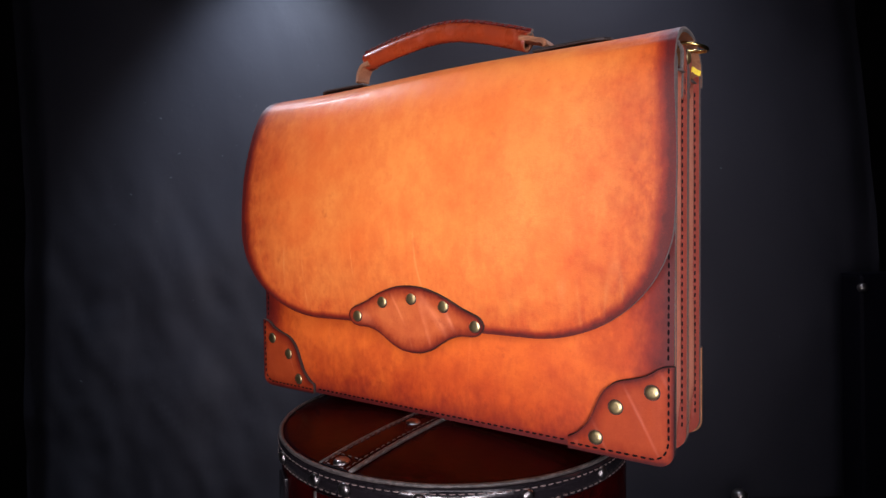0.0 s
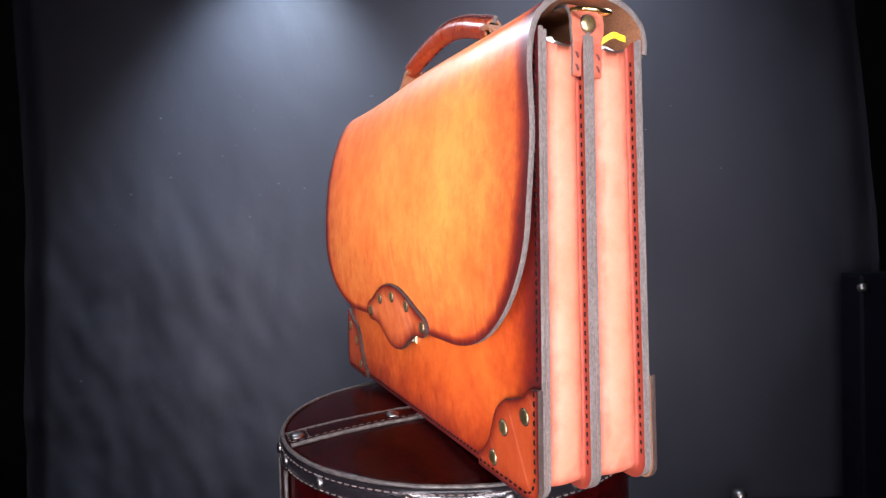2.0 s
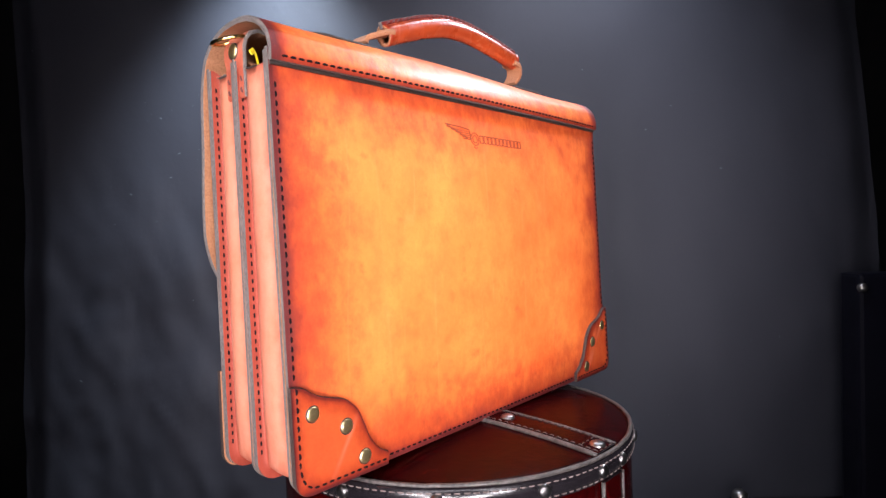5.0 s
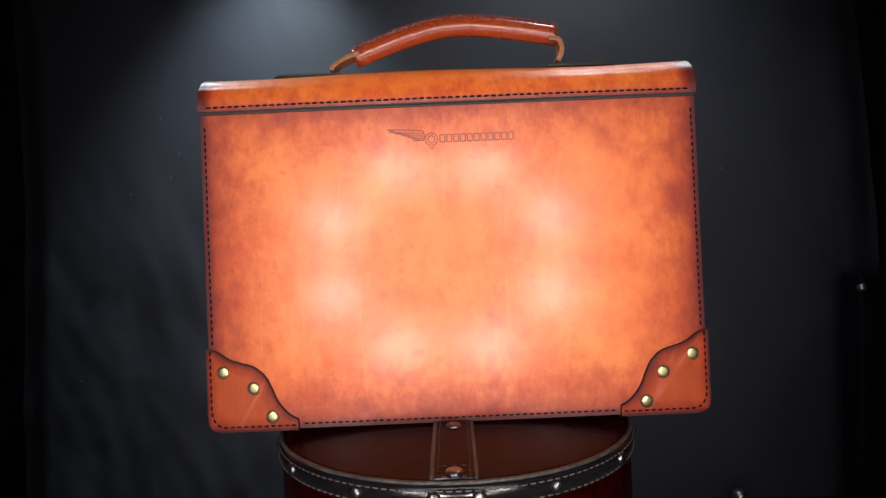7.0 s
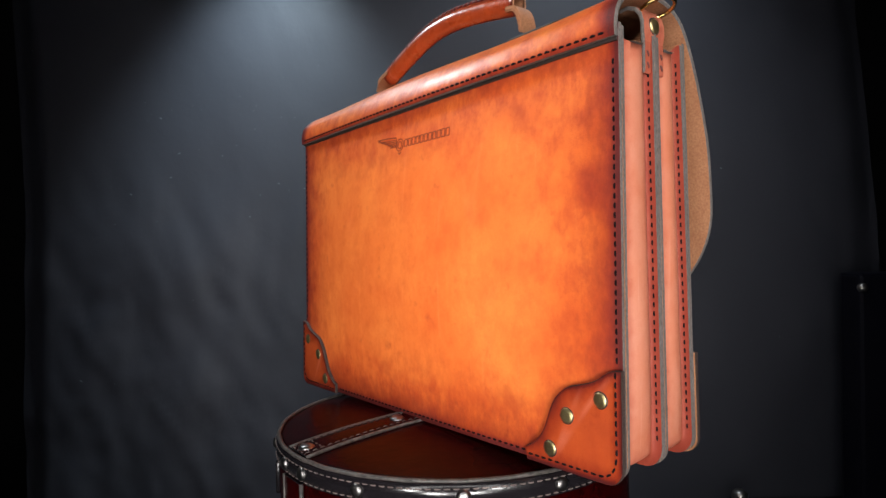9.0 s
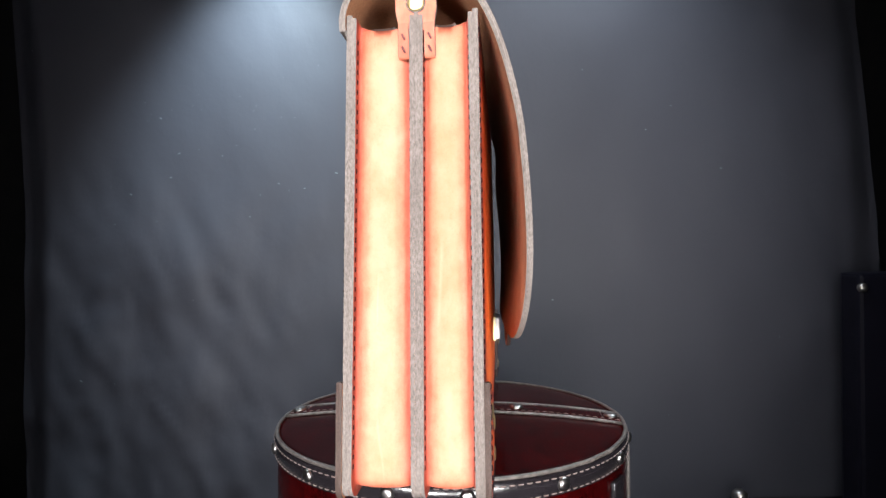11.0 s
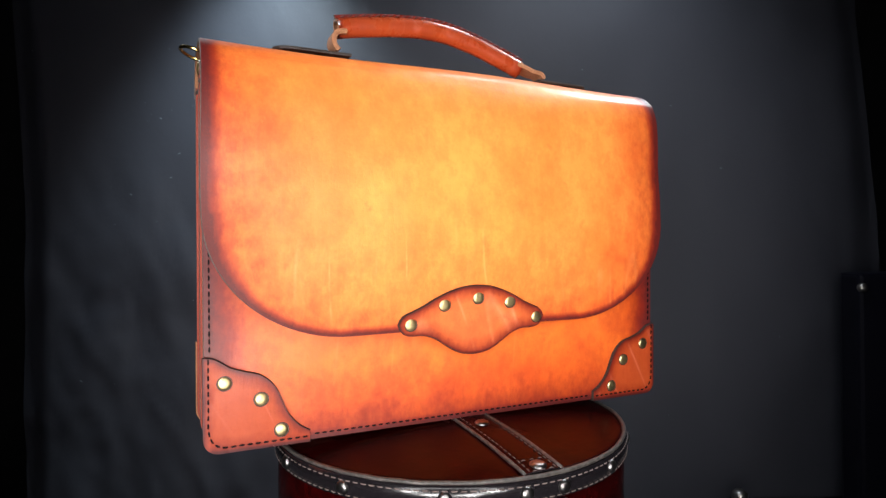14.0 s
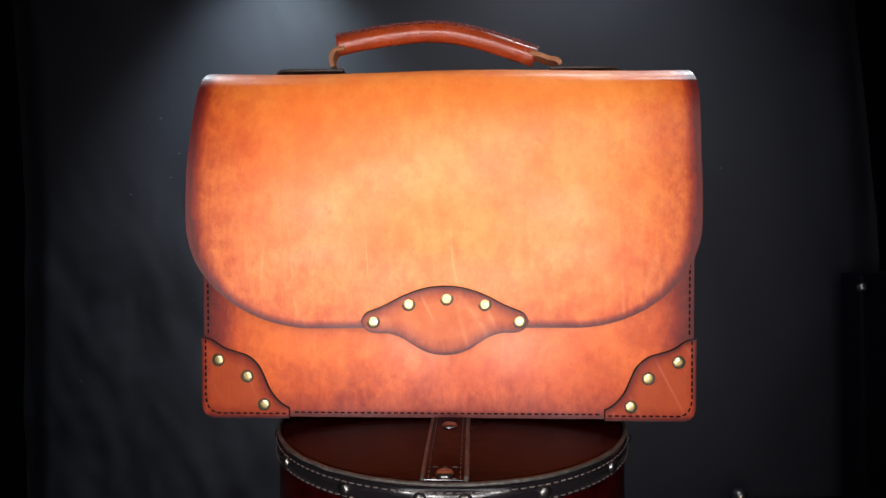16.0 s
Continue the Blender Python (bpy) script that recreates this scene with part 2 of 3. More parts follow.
def sheet(rows, thick, burn_shade=None, swap=False, rim=0.16):
    """A leather sheet: rows of points on its outer face, backed by the flesh side, with a rounded cut edge.
    Faces: slot 0 outer, slot 1 inner, slot 2 cut edge."""
    nv, nu = len(rows), len(rows[0])
    g = np.array([[tuple(p) for p in r] for r in rows], float)
    du, dv = np.gradient(g, axis=1), np.gradient(g, axis=0)
    nrm = np.cross(du, dv)
    nrm /= np.maximum(np.linalg.norm(nrm, axis=2, keepdims=True), 1e-12)
    if swap:
        nrm = -nrm
    bm = bmesh.new()
    layer = bm.verts.layers.float.new("burn_shade")

    def add(p, value):
        v = bm.verts.new(p)
        v[layer] = value
        return v
    value = burn_shade if burn_shade is not None else np.zeros((nv, nu))
    top = [[add(g[j, i], value[j][i]) for i in range(nu)] for j in range(nv)]
    low = [[add(g[j, i] - nrm[j, i] * thick, value[j][i]) for i in range(nu)] for j in range(nv)]

    def face(vs, slot):
        vs = list(dict.fromkeys(vs))
        if len(vs) < 3:
            return
        f = bm.faces.new(vs if not swap else vs[::-1])
        f.material_index = slot
    for j in range(nv - 1):
        for i in range(nu - 1):
            face((top[j][i], top[j][i + 1], top[j + 1][i + 1], top[j + 1][i]), 0)
            face((low[j][i], low[j + 1][i], low[j + 1][i + 1], low[j][i + 1]), 1)
    loop = [(0, i) for i in range(nu)] + [(j, nu - 1) for j in range(1, nv)]
    loop += [(nv - 1, i) for i in range(nu - 2, -1, -1)] + [(j, 0) for j in range(nv - 2, 0, -1)]
    mids = []
    for j, i in loop:
        out = np.zeros(3)
        if j == 0:
            out -= dv[j, i] / max(np.linalg.norm(dv[j, i]), 1e-9)
        if j == nv - 1:
            out += dv[j, i] / max(np.linalg.norm(dv[j, i]), 1e-9)
        if i == 0:
            out -= du[j, i] / max(np.linalg.norm(du[j, i]), 1e-9)
        if i == nu - 1:
            out += du[j, i] / max(np.linalg.norm(du[j, i]), 1e-9)
        out /= max(np.linalg.norm(out), 1e-9)
        mids.append(add(g[j, i] - nrm[j, i] * thick / 2 + out * thick * rim, 1.0))
    for k in range(len(loop)):
        (j, i), (j2, i2) = loop[k], loop[(k + 1) % len(loop)]
        a, b = mids[k], mids[(k + 1) % len(loop)]
        face((top[j2][i2], top[j][i], a, b), 2)
        face((b, a, low[j][i], low[j2][i2]), 2)
    for e in bm.edges:
        if len({f.material_index for f in e.link_faces}) > 1:
            e.smooth = False
    return bm


def sweep(bm, path, section, up=(0, 1, 0), caps=True, slot=0, close=False):
    """Carries a closed section (pairs across, along up) along a path."""
    n = len(path)
    rings = []
    for k, p in enumerate(path):
        a, b = path[(k - 1) % n if close else max(k - 1, 0)], path[(k + 1) % n if close else min(k + 1, n - 1)]
        tang = (Vector(b) - Vector(a)).normalized()
        side = tang.cross(Vector(up)).normalized()
        top = side.cross(tang).normalized()
        sec = section(k / (n - 1)) if callable(section) else section
        rings.append([bm.verts.new(Vector(p) + side * s + top * h) for s, h in sec])
    m = len(rings[0])
    for r, q in list(zip(rings, rings[1:])) + ([(rings[-1], rings[0])] if close else []):
        for i in range(m):
            bm.faces.new((r[i], r[(i + 1) % m], q[(i + 1) % m], q[i])).material_index = slot
    if caps and not close:
        bm.faces.new(rings[0][::-1]).material_index = slot
        bm.faces.new(rings[-1]).material_index = slot
    return bm


def circle(r, n=12, squash=1.0):
    return [(r * math.cos(2 * math.pi * i / n), r * squash * math.sin(2 * math.pi * i / n)) for i in range(n)]


def lathe(profile, m, n=20, bm=None, slot=0):
    """Turns a profile of (radius, height) about the z axis of m."""
    bm = bm or bmesh.new()
    rings = []
    for r, h in profile:
        if r < 1e-7:
            rings.append([bm.verts.new(m @ Vector((0, 0, h)))])
        else:
            rings.append([bm.verts.new(m @ Vector((r * math.cos(2 * math.pi * i / n), r * math.sin(2 * math.pi * i / n), h))) for i in range(n)])
    for a, b in zip(rings, rings[1:]):
        for i in range(n):
            vs = [a[i % len(a)], a[(i + 1) % len(a)], b[(i + 1) % len(b)], b[i % len(b)]]
            vs = list(dict.fromkeys(vs))
            if len(vs) > 2:
                bm.faces.new(vs).material_index = slot
    bmesh.ops.recalc_face_normals(bm, faces=bm.faces)
    return bm


def facing(p, normal):
    """The pose at p whose z axis is the normal."""
    return Matrix.Translation(p) @ Vector(normal).to_track_quat("Z", "Y").to_matrix().to_4x4()


def stitches(path, normal, pitch=0.0055, length=0.0038, width=0.0012, lift=0.0002, slant=0.0):
    """Single thread stitches along a path; normal(p) is the surface's normal there."""
    total = sum((Vector(b) - Vector(a)).length for a, b in zip(path, path[1:]))
    pts = curve_through(path, max(2, int(total / pitch)))
    bm = bmesh.new()
    for a, b in zip(pts, pts[1:]):
        n = Vector(normal(a)).normalized()
        d = (b - a).normalized()
        s = n.cross(d).normalized()
        d = (d + s * slant).normalized()
        s = n.cross(d).normalized()
        mid = (a + b) / 2 + n * lift
        ring = []
        for along, w, h in ((-0.5, 0.55, -0.6), (-0.25, 1.0, 1.0), (0.25, 1.0, 1.0), (0.5, 0.55, -0.6)):
            c = mid + d * along * length + n * h * width * 0.35
            ring.append([bm.verts.new(c + s * w * width * 0.5), bm.verts.new(c - s * w * width * 0.5)])
        for p, q in zip(ring, ring[1:]):
            bm.faces.new((p[0], p[1], q[1], q[0]))
            low = [bm.verts.new(v.co - n * width * 0.6) for v in (p[0], p[1], q[0], q[1])]
            bm.faces.new((p[0], q[0], low[2], low[0]))
            bm.faces.new((p[1], low[1], low[3], q[1]))
    return bm


def smooth_step(x, a, b):
    s = min(max((x - a) / (b - a), 0.0), 1.0)
    return s * s * (3 - 2 * s)


def lerp_table(x, table):
    return float(np.interp(x, [a for a, _ in table], [b for _, b in table]))


def box(bm, size, m, bevel=0.0):
    b = bmesh.new()
    bmesh.ops.create_cube(b, size=1, matrix=m @ Matrix.Diagonal((*size, 1)))
    if bevel:
        bmesh.ops.bevel(b, geom=b.edges, offset=bevel, segments=2, affect="EDGES", profile=0.6)
    off = {}
    for v in b.verts:
        off[v] = bm.verts.new(v.co)
    for f in b.faces:
        bm.faces.new([off[v] for v in f.verts])
    b.free()
    return bm


# ================= the set =================
PAPER_Y, TABLE_Z = 0.42, -0.276


def backdrop_y(x, z):
    """The hanging paper's surface: slack folds, crumpled low on one side."""
    fold = noise.noise(Vector((x * 5.5 + 0.8 * z, z * 2.2, 3.1))) * 0.012
    fold += noise.noise(Vector((x * 12 - z * 7, z * 6 + x * 3, 9.2))) * 0.0075 + noise.noise(Vector((x * 26 + z * 12, z * 11 - x * 9, 4.4))) * 0.0036
    fold += abs(noise.noise(Vector((x * 30 + z * 16, z * 17 - x * 8, 7.7)))) * 0.0034
    return PAPER_Y + fold * (0.12 + 0.88 * smooth_step(-x, 0.05, 0.50) * smooth_step(0.36 - z, 0.0, 0.35) + 0.30 * smooth_step(x, 0.4, 0.65))


def backdrop():
    """A roll of black paper hung behind the table, with slack folds and wavy sides."""
    rows = []
    nz, nx = 130, 170
    for j in range(nz + 1):
        z = TABLE_Z + 0.004 + (1.35 - TABLE_Z) * j / nz
        left = -0.700 + 0.006 * math.sin(z * 7)
        right = lerp_table(z, [(-0.3, 0.655), (-0.05, 0.672), (0.05, 0.690), (0.16, 0.688), (0.28, 0.676), (0.5, 0.655), (1.4, 0.65)])
        row = []
        for i in range(nx + 1):
            s = i / nx
            x = left + (right - left) * s
            row.append((x, backdrop_y(x, z) + 0.02 * smooth_step(abs(s - 0.5), 0.46, 0.5), z))
        rows.append(row)
    ob = part("backdrop", sheet(rows, 0.0006), [PAPER_BLACK] * 3)
    return tagged(ob, "black matte paper backdrop with soft creases and specks", "backdrop", kind="structure")


def paper_lint():
    """Specks of lint and a few short scratches on the paper, thickest under the lamp."""
    rnd = random.Random(5)
    bm = bmesh.new()
    for k in range(80):
        if k < 34:
            x, z = rnd.gauss(-0.30, 0.12), rnd.gauss(0.36, 0.09)
        else:
            x, z = rnd.uniform(-0.66, 0.62), rnd.uniform(-0.15, 0.50)
        a, r = rnd.uniform(-0.9, 0.3), rnd.uniform(0.0003, 0.0008)
        length = r * rnd.choice((1, 1, 1.4, 2.2, 4.5))
        d, e = Vector((math.cos(a), 0, math.sin(a))), Vector((-math.sin(a), 0, math.cos(a)))
        at = Vector((x, backdrop_y(x, z) - 0.0008, z))
        top = bm.verts.new(at + Vector((0, -0.0005, 0)))
        ring = [bm.verts.new(at + d * length * math.cos(q) * rnd.uniform(0.6, 1) + e * r * math.sin(q) * rnd.uniform(0.6, 1)) for q in np.linspace(0, 2 * math.pi, 7)[:-1]]
        for i in range(6):
            bm.faces.new((top, ring[i], ring[(i + 1) % 6]))
    return tagged(part("paper_lint", bm, LINT), "pale lint specks on the black paper", "lint", kind="stuff")


def room():
    """The dark room: table, floor, ceiling and walls."""
    bm = box(bmesh.new(), (2.2, 1.5, 0.03), pose(0, -0.30, TABLE_Z - 0.015), 0.002)
    tagged(part("table_top", bm, WALL_BLACK, smooth=False), "black table top under the case", "table", kind="structure")
    for name, size, at in (("wall_north", (4.2, 0.1, 2.9), (0, 1.2, 0.7)), ("wall_south", (4.2, 0.1, 2.9), (0, -2.4, 0.7)),
                           ("wall_east", (0.1, 3.7, 2.9), (2.05, -0.6, 0.7)), ("wall_west", (0.1, 3.7, 2.9), (-2.05, -0.6, 0.7)),
                           ("floor", (4.2, 3.7, 0.1), (0, -0.6, -0.8)), ("ceiling", (4.2, 3.7, 0.1), (0, -0.6, 2.2))):
        ob = part(name, box(bmesh.new(), size, pose(*at)), WALL_BLACK, smooth=False)
        tagged(ob, "plain black painted studio " + name.split("_")[0], name.split("_")[0], kind="structure")


def ring_light():
    """The round lamp that the camera looks through: a flat glowing diffuser in a black housing."""
    m, t, p = mat("ring_diffuser")
    p.inputs["Base Color"].default_value = (0.8, 0.8, 0.8, 1)
    p.inputs["Emission Color"].default_value = (1.0, 0.965, 0.95, 1)
    p.inputs["Emission Strength"].default_value = RING_STRENGTH
    top = new("ring_light")
    top.matrix_world = Matrix.Translation((0, -0.552, 0.155)) @ pose(0, 0, 0, 90, 0, 180)
    tagged(top, "round black ring lamp with a white glowing diffuser", "lamp")
    n = 64
    bm = lathe([(0.180, 0.0), (0.180, 0.003), (0.252, 0.003), (0.252, 0.0), (0.180, 0.0)], Matrix.Identity(4), n)
    part("diffuser", bm, m, top, smooth=False)
    bm = lathe([(0.173, 0.001), (0.179, 0.001), (0.179, -0.002), (0.253, -0.002), (0.253, 0.001), (0.260, 0.001), (0.260, -0.03), (0.173, -0.03), (0.173, 0.001)], Matrix.Identity(4), n)
    part("housing", bm, BLACK_PLASTIC, top, smooth=False)
    bm = bmesh.new()
    sweep(bm, [(0, -0.256, -0.015), (0, -0.42, -0.015)], circle(0.011, 14), up=(0, 0, 1))
    part("stem", bm, BLACK_PLASTIC, top)


def small_things():
    """The black upright at the paper's side and the knob that peeps over the table's edge."""
    top = new("light_stand")
    top.matrix_world = pose(0.617, 0.34, TABLE_Z)
    tagged(top, "black upright light stand with a small pale bright dot", "stand")
    part("post", box(bmesh.new(), (0.085, 0.045, 0.364), pose(0, 0, 0.182), 0.006), BLACK_PLASTIC, top, smooth=False)
    part("base", box(bmesh.new(), (0.11, 0.08, 0.018), pose(0, 0, 0.009), 0.004), BLACK_PLASTIC, top, smooth=False)
    # steel dome added to give the stand its small bright glint
    part("glint_dome", lathe([(0.0, 0.004), (0.004, 0.0035), (0.0065, 0.001), (0.0065, -0.004)], facing((-0.038, -0.0235, 0.344), (0, -1, 0.15)), 14), STEEL, top, "pale steel dome added as the stand's bright dot")
    knob = new("steel_knob")
    knob.matrix_world = pose(0.409, 0.33, TABLE_Z - 0.0)
    tagged(knob, "small shiny steel knob on the black table", "knob")
    part("cap", lathe([(0.0, 0.056), (0.006, 0.0552), (0.010, 0.052), (0.0115, 0.046), (0.0105, 0.042), (0.0, 0.041)], Matrix.Identity(4), 18), STEEL, knob)
    part("shank", lathe([(0.0, 0.042), (0.005, 0.042), (0.005, 0.003), (0.009, 0.0), (0.0, 0.0)], Matrix.Identity(4), 14), BLACK_PLASTIC, knob)


backdrop()
paper_lint()
room()
ring_light()
small_things()

# ================= the round case =================
CASE_R, RIM_Z, CASE_H = 0.1490, -0.0098, 0.2740


def lid_z(r):
    """The lid's gentle dome."""
    return -0.0012 - 0.0082 * (min(r, CASE_R) / CASE_R) ** 2.6


def stud(name, p, normal, r, parent, material=GUNMETAL, height=0.45):
    prof = [(0.0, r * height), (r * 0.35, r * height * 0.97), (r * 0.65, r * height * 0.86), (r * 0.86, r * height * 0.60), (r * 0.97, r * height * 0.25), (r, 0.0), (r * 0.98, -r * 0.3)]
    bm = lathe(prof, facing(p, normal), 18)
    if material is BRASS:
        lathe([(r * 0.98, 0.0001), (r * 1.09, 0.00025), (r * 1.16, 0.0001), (r * 1.17, -r * 0.2)], facing(p, normal), 18, bm, 1)
        return part(name, bm, [BRASS, DARK_LEATHER], parent)
    return part(name, bm, material, parent)


def round_case():
    top = new("round_case")
    tagged(top, "round oxblood leather hat case with black studded trim", "case")
    n = 120
    prof = [(CASE_R - 0.0006, -CASE_H), (CASE_R, -CASE_H + 0.003), (CASE_R - 0.0002, RIM_Z - 0.02)]
    part("body", lathe([(0.0, -CASE_H)] + prof + [(CASE_R - 0.001, RIM_Z - 0.004)], Matrix.Identity(4), n), CASE_HIDE, top)
    part("lid", lathe([(0.0, lid_z(0))] + [(CASE_R * k / 24, lid_z(CASE_R * k / 24)) for k in range(1, 25)] + [(CASE_R, RIM_Z - 0.006)], Matrix.Identity(4), n), CASE_HIDE, top)
    band = [(CASE_R + 0.0002, RIM_Z - 0.0158), (CASE_R + 0.0019, RIM_Z - 0.0151), (CASE_R + 0.0022, RIM_Z - 0.008), (CASE_R + 0.0019, RIM_Z - 0.0012), (CASE_R + 0.0002, RIM_Z - 0.0005)]
    part("rim_band", lathe(band, Matrix.Identity(4), n), CASE_TRIM, top, "glossy black leather band")
    bm = bmesh.new()
    ringpath = []
    for i in range(n):
        a = 2 * math.pi * i / n
        r = CASE_R - 0.0002 + 0.0005 * noise.noise(Vector((math.cos(a) * 9, math.sin(a) * 9, 1)))
        ringpath.append(Vector((r * math.cos(a), r * math.sin(a), RIM_Z + 0.0010 + 0.0004 * noise.noise(Vector((math.cos(a) * 14, math.sin(a) * 14, 5))))))
    sweep(bm, ringpath, [(1.25 * a, b) for a, b in circle(0.0014, 8)], up=(0, 0, 1), close=True)
    part("piping", bm, CASE_CORD, top, "worn grey piping round the rim")
    for dz, name in ((-0.0035, "upper_stitching"), (-0.0134, "lower_stitching")):
        loop = [Vector(((CASE_R + 0.0022) * math.cos(a), (CASE_R + 0.0022) * math.sin(a), RIM_Z + dz)) for a in np.linspace(0, 2 * math.pi, 97)]
        ob = part(name, stitches(loop, lambda p: (p.x, p.y, 0), 0.0062, 0.0042, 0.0008), CASE_THREAD, top)
        tagged(ob, kind="stuff")
    # strap over the lid, sewn down under the rim, and on down both sides below the band
    half, off = 0.0142, 0.001

    def strap(path, name, label):
        rows = []
        for k, p in enumerate(path):
            a, b = path[max(k - 1, 0)], path[min(k + 1, len(path) - 1)]
            out = Vector((1, 0, 0)).cross((b - a).normalized())
            rows.append([p + Vector((x, 0, 0)) - out * h for x, h in ((-half, 0.0), (-half * 0.9, 0.0008), (-half * 0.4, 0.0011), (half * 0.4, 0.0011), (half * 0.9, 0.0008), (half, 0.0))])
        return part(name, sheet(rows, 0.0020, swap=True), [CASE_HIDE, CASE_TRIM, CASE_TRIM], top, label)
    path = [Vector((off, y, lid_z(abs(y)) + 0.0014)) for y in np.linspace(CASE_R - 0.003, -CASE_R + 0.003, 44)]
    strap(path, "strap", "oxblood leather strap with frayed black edges")
    for s in (-1, 1):
        down = [Vector((off, s * (CASE_R + 0.0015), z)) for z in np.linspace(RIM_Z - 0.0165, -CASE_H + 0.01, 12)]
        strap(down if s < 0 else down[::-1], "side_strap", "oxblood leather strap down the side")
        for side in (-1, 1):
            bm = bmesh.new()
            sweep(bm, [p + Vector((side * (half + 0.0004), 0, 0)) for p in down], circle(0.0016, 8), up=(1, 0, 0))
            part("side_piping", bm, CASE_CORD, top)
    for side in (-1, 1):
        bm = bmesh.new()
        edge = [p + Vector((side * (half + 0.0004), 0, -0.0002)) for p in path]
        sweep(bm, edge, circle(0.0014 if side < 0 else 0.0018, 8), up=(1, 0, 0))
        part("strap_piping", bm, CASE_CORD, top)
        seam = [p + Vector((side * half * 0.74, 0, 0.0012)) for p in path]
        ob = part("strap_stitching", stitches(seam, lambda p: (0, 0.25 * p.y, 1), 0.0060, 0.0040, 0.0008), STRAP_THREAD, top)
        tagged(ob, kind="stuff")
    for y in (-0.1455, -0.131, 0.131, 0.1455):
        seam = [Vector((off + x, y, lid_z(abs(y)) + 0.0027)) for x in np.linspace(-half * 0.7, half * 0.7, 6)]
        ob = part("end_stitching", stitches(seam, lambda p: (0, 0.25 * p.y, 1), 0.0050, 0.0036, 0.0008), STRAP_THREAD, top)
        tagged(ob, kind="stuff")
    for y in (-0.139, -0.058, 0.058, 0.139):
        stud("strap_stud", (off, y, lid_z(abs(y)) + 0.0024), (0, y * 0.4, 1), 0.0062, top, GUNMETAL, 0.42)
    for a in (5.6, 26.5, 54, 80, 100, 126, 153.5, 174.4):
        for s in (-1, 1):
            t = radians(s * a)
            d = Vector((math.sin(t), -math.cos(t), 0))
            stud("rim_stud", d * (CASE_R + 0.0019) + Vector((0, 0, RIM_Z - 0.0085)), d, 0.0050, top, GUNMETAL, 0.62)
    # hasp low on the side
    for t in (radians(152), radians(-28)):
        d = Vector((math.sin(t), -math.cos(t), 0))
        m = facing(d * (CASE_R + 0.001) + Vector((0, 0, RIM_Z - 0.036)), d)
        part("hasp", box(bmesh.new(), (0.020, 0.026, 0.004), m, 0.0012), CASE_TRIM, top, "blackened metal hasp")
    return top


# ================= the briefcase =================
HALF_W, TOP_Z, CORNER = 0.2035, 0.2695, 0.011


def y_front(z):
    return -0.0352 - 0.001 * z / TOP_Z


def y_back(z):
    return 0.0448 - 0.0085 * z / TOP_Z


def y_mid(z):
    return 0.0022 - 0.0045 * z / TOP_Z


def swell(x, z, amount):
    """How far a panel bellies out away from its sewn edges."""
    a = max(0.0, 1 - (x / HALF_W) ** 2)
    b = max(0.0, math.sin(math.pi * min(max((z + 0.02) / 0.30, 0), 1)))
    return amount * a ** 0.8 * b


def front_y(x, z):
    return y_front(z) - swell(x, z, 0.0030)


def back_y(x, z):
    return y_back(z) + swell(x, z, 0.0085)


def half_at(z):
    if z < CORNER:
        return HALF_W - CORNER + math.sqrt(max(CORNER ** 2 - (CORNER - z) ** 2, 0))
    return HALF_W + 0.0005 * z / TOP_Z


def edge_burn(d, depth):
    return max(0.0, 1 - d / depth) ** 1.3


def panel(name, surface, thick, flip, parent, material, depth=0.022, flank=0.045):
    zs = [CORNER * (1 - math.cos(math.pi / 2 * k / 8)) for k in range(8)] + list(np.linspace(CORNER, TOP_Z, 44))
    us = np.sin(np.linspace(-1, 1, 61) * math.pi / 2 * 0.999)
    us = 0.55 * us + 0.45 * np.linspace(-1, 1, 61)
    us /= us[-1]
    rows, burn_shade = [], []
    for z in zs:
        w = half_at(z)
        rows.append([(u * w, surface(u * w, z), z) for u in us])
        # flank term: rubbed dye at the sides, with shade put into the colour
        burn_shade.append([max(edge_burn(min(w * (1 - abs(u)), z, (TOP_Z - z) * 1.2), depth * 0.7), 0.60 * edge_burn(min(w * (1 - abs(u)), z * 1.1, (TOP_Z - z)), 0.075), 16 * flank * edge_burn(w * (1 - abs(u)), flank)) for u in us])
    return part(name, sheet(rows, thick, burn_shade, swap=flip, rim=0.10), [material, FLESH, RAW], parent)


PATCH = [(0, .067), (.008, .0655), (.018, .0590), (.028, .0555), (.039, .0520), (.048, .0440), (.053, .0340), (.058, .0225), (.066, .0130), (.0735, .0085)]


def corner_patch(surface, out, side, parent):
    """A reinforcing patch sewn over a lower corner, with three brass rivets."""
    us = [CORNER * (1 - math.cos(math.pi / 2 * k / 7)) for k in range(7)] + list(np.linspace(CORNER, 0.0735, 30))
    prof = curve_through([(u, z, 0) for u, z in PATCH], 60)
    tab = [(p.x, p.y) for p in prof]
    rows, burn_shade = [], []
    nv = 22
    for k in range(nv + 1):
        row, b = [], []
        for u in us:
            lo = 0.0 if u > CORNER else CORNER - math.sqrt(max(CORNER ** 2 - (CORNER - u) ** 2, 0))
            hi = lerp_table(u, tab)
            z = lo + (hi - lo) * k / nv - 0.0006
            x = side * (HALF_W + 0.0012 - u)
            row.append((x, surface(x, z) + out * 0.0034, z))
            gap = min((math.hypot(u - a, z - c) for a, c in tab))
            d = min(gap, u * 1.3, max(z, 0))
            b.append(max(edge_burn(d, 0.0045), 0.62 * edge_burn(d, 0.014)))
        rows.append(row)
        burn_shade.append(b)
    swap = (out < 0) == (side > 0)
    ob = part("corner_patch", sheet(rows, 0.0034, burn_shade, swap=swap), [LEATHER_PATCH, FLESH, RAW_DARK], parent, "darker reddish leather corner patch")
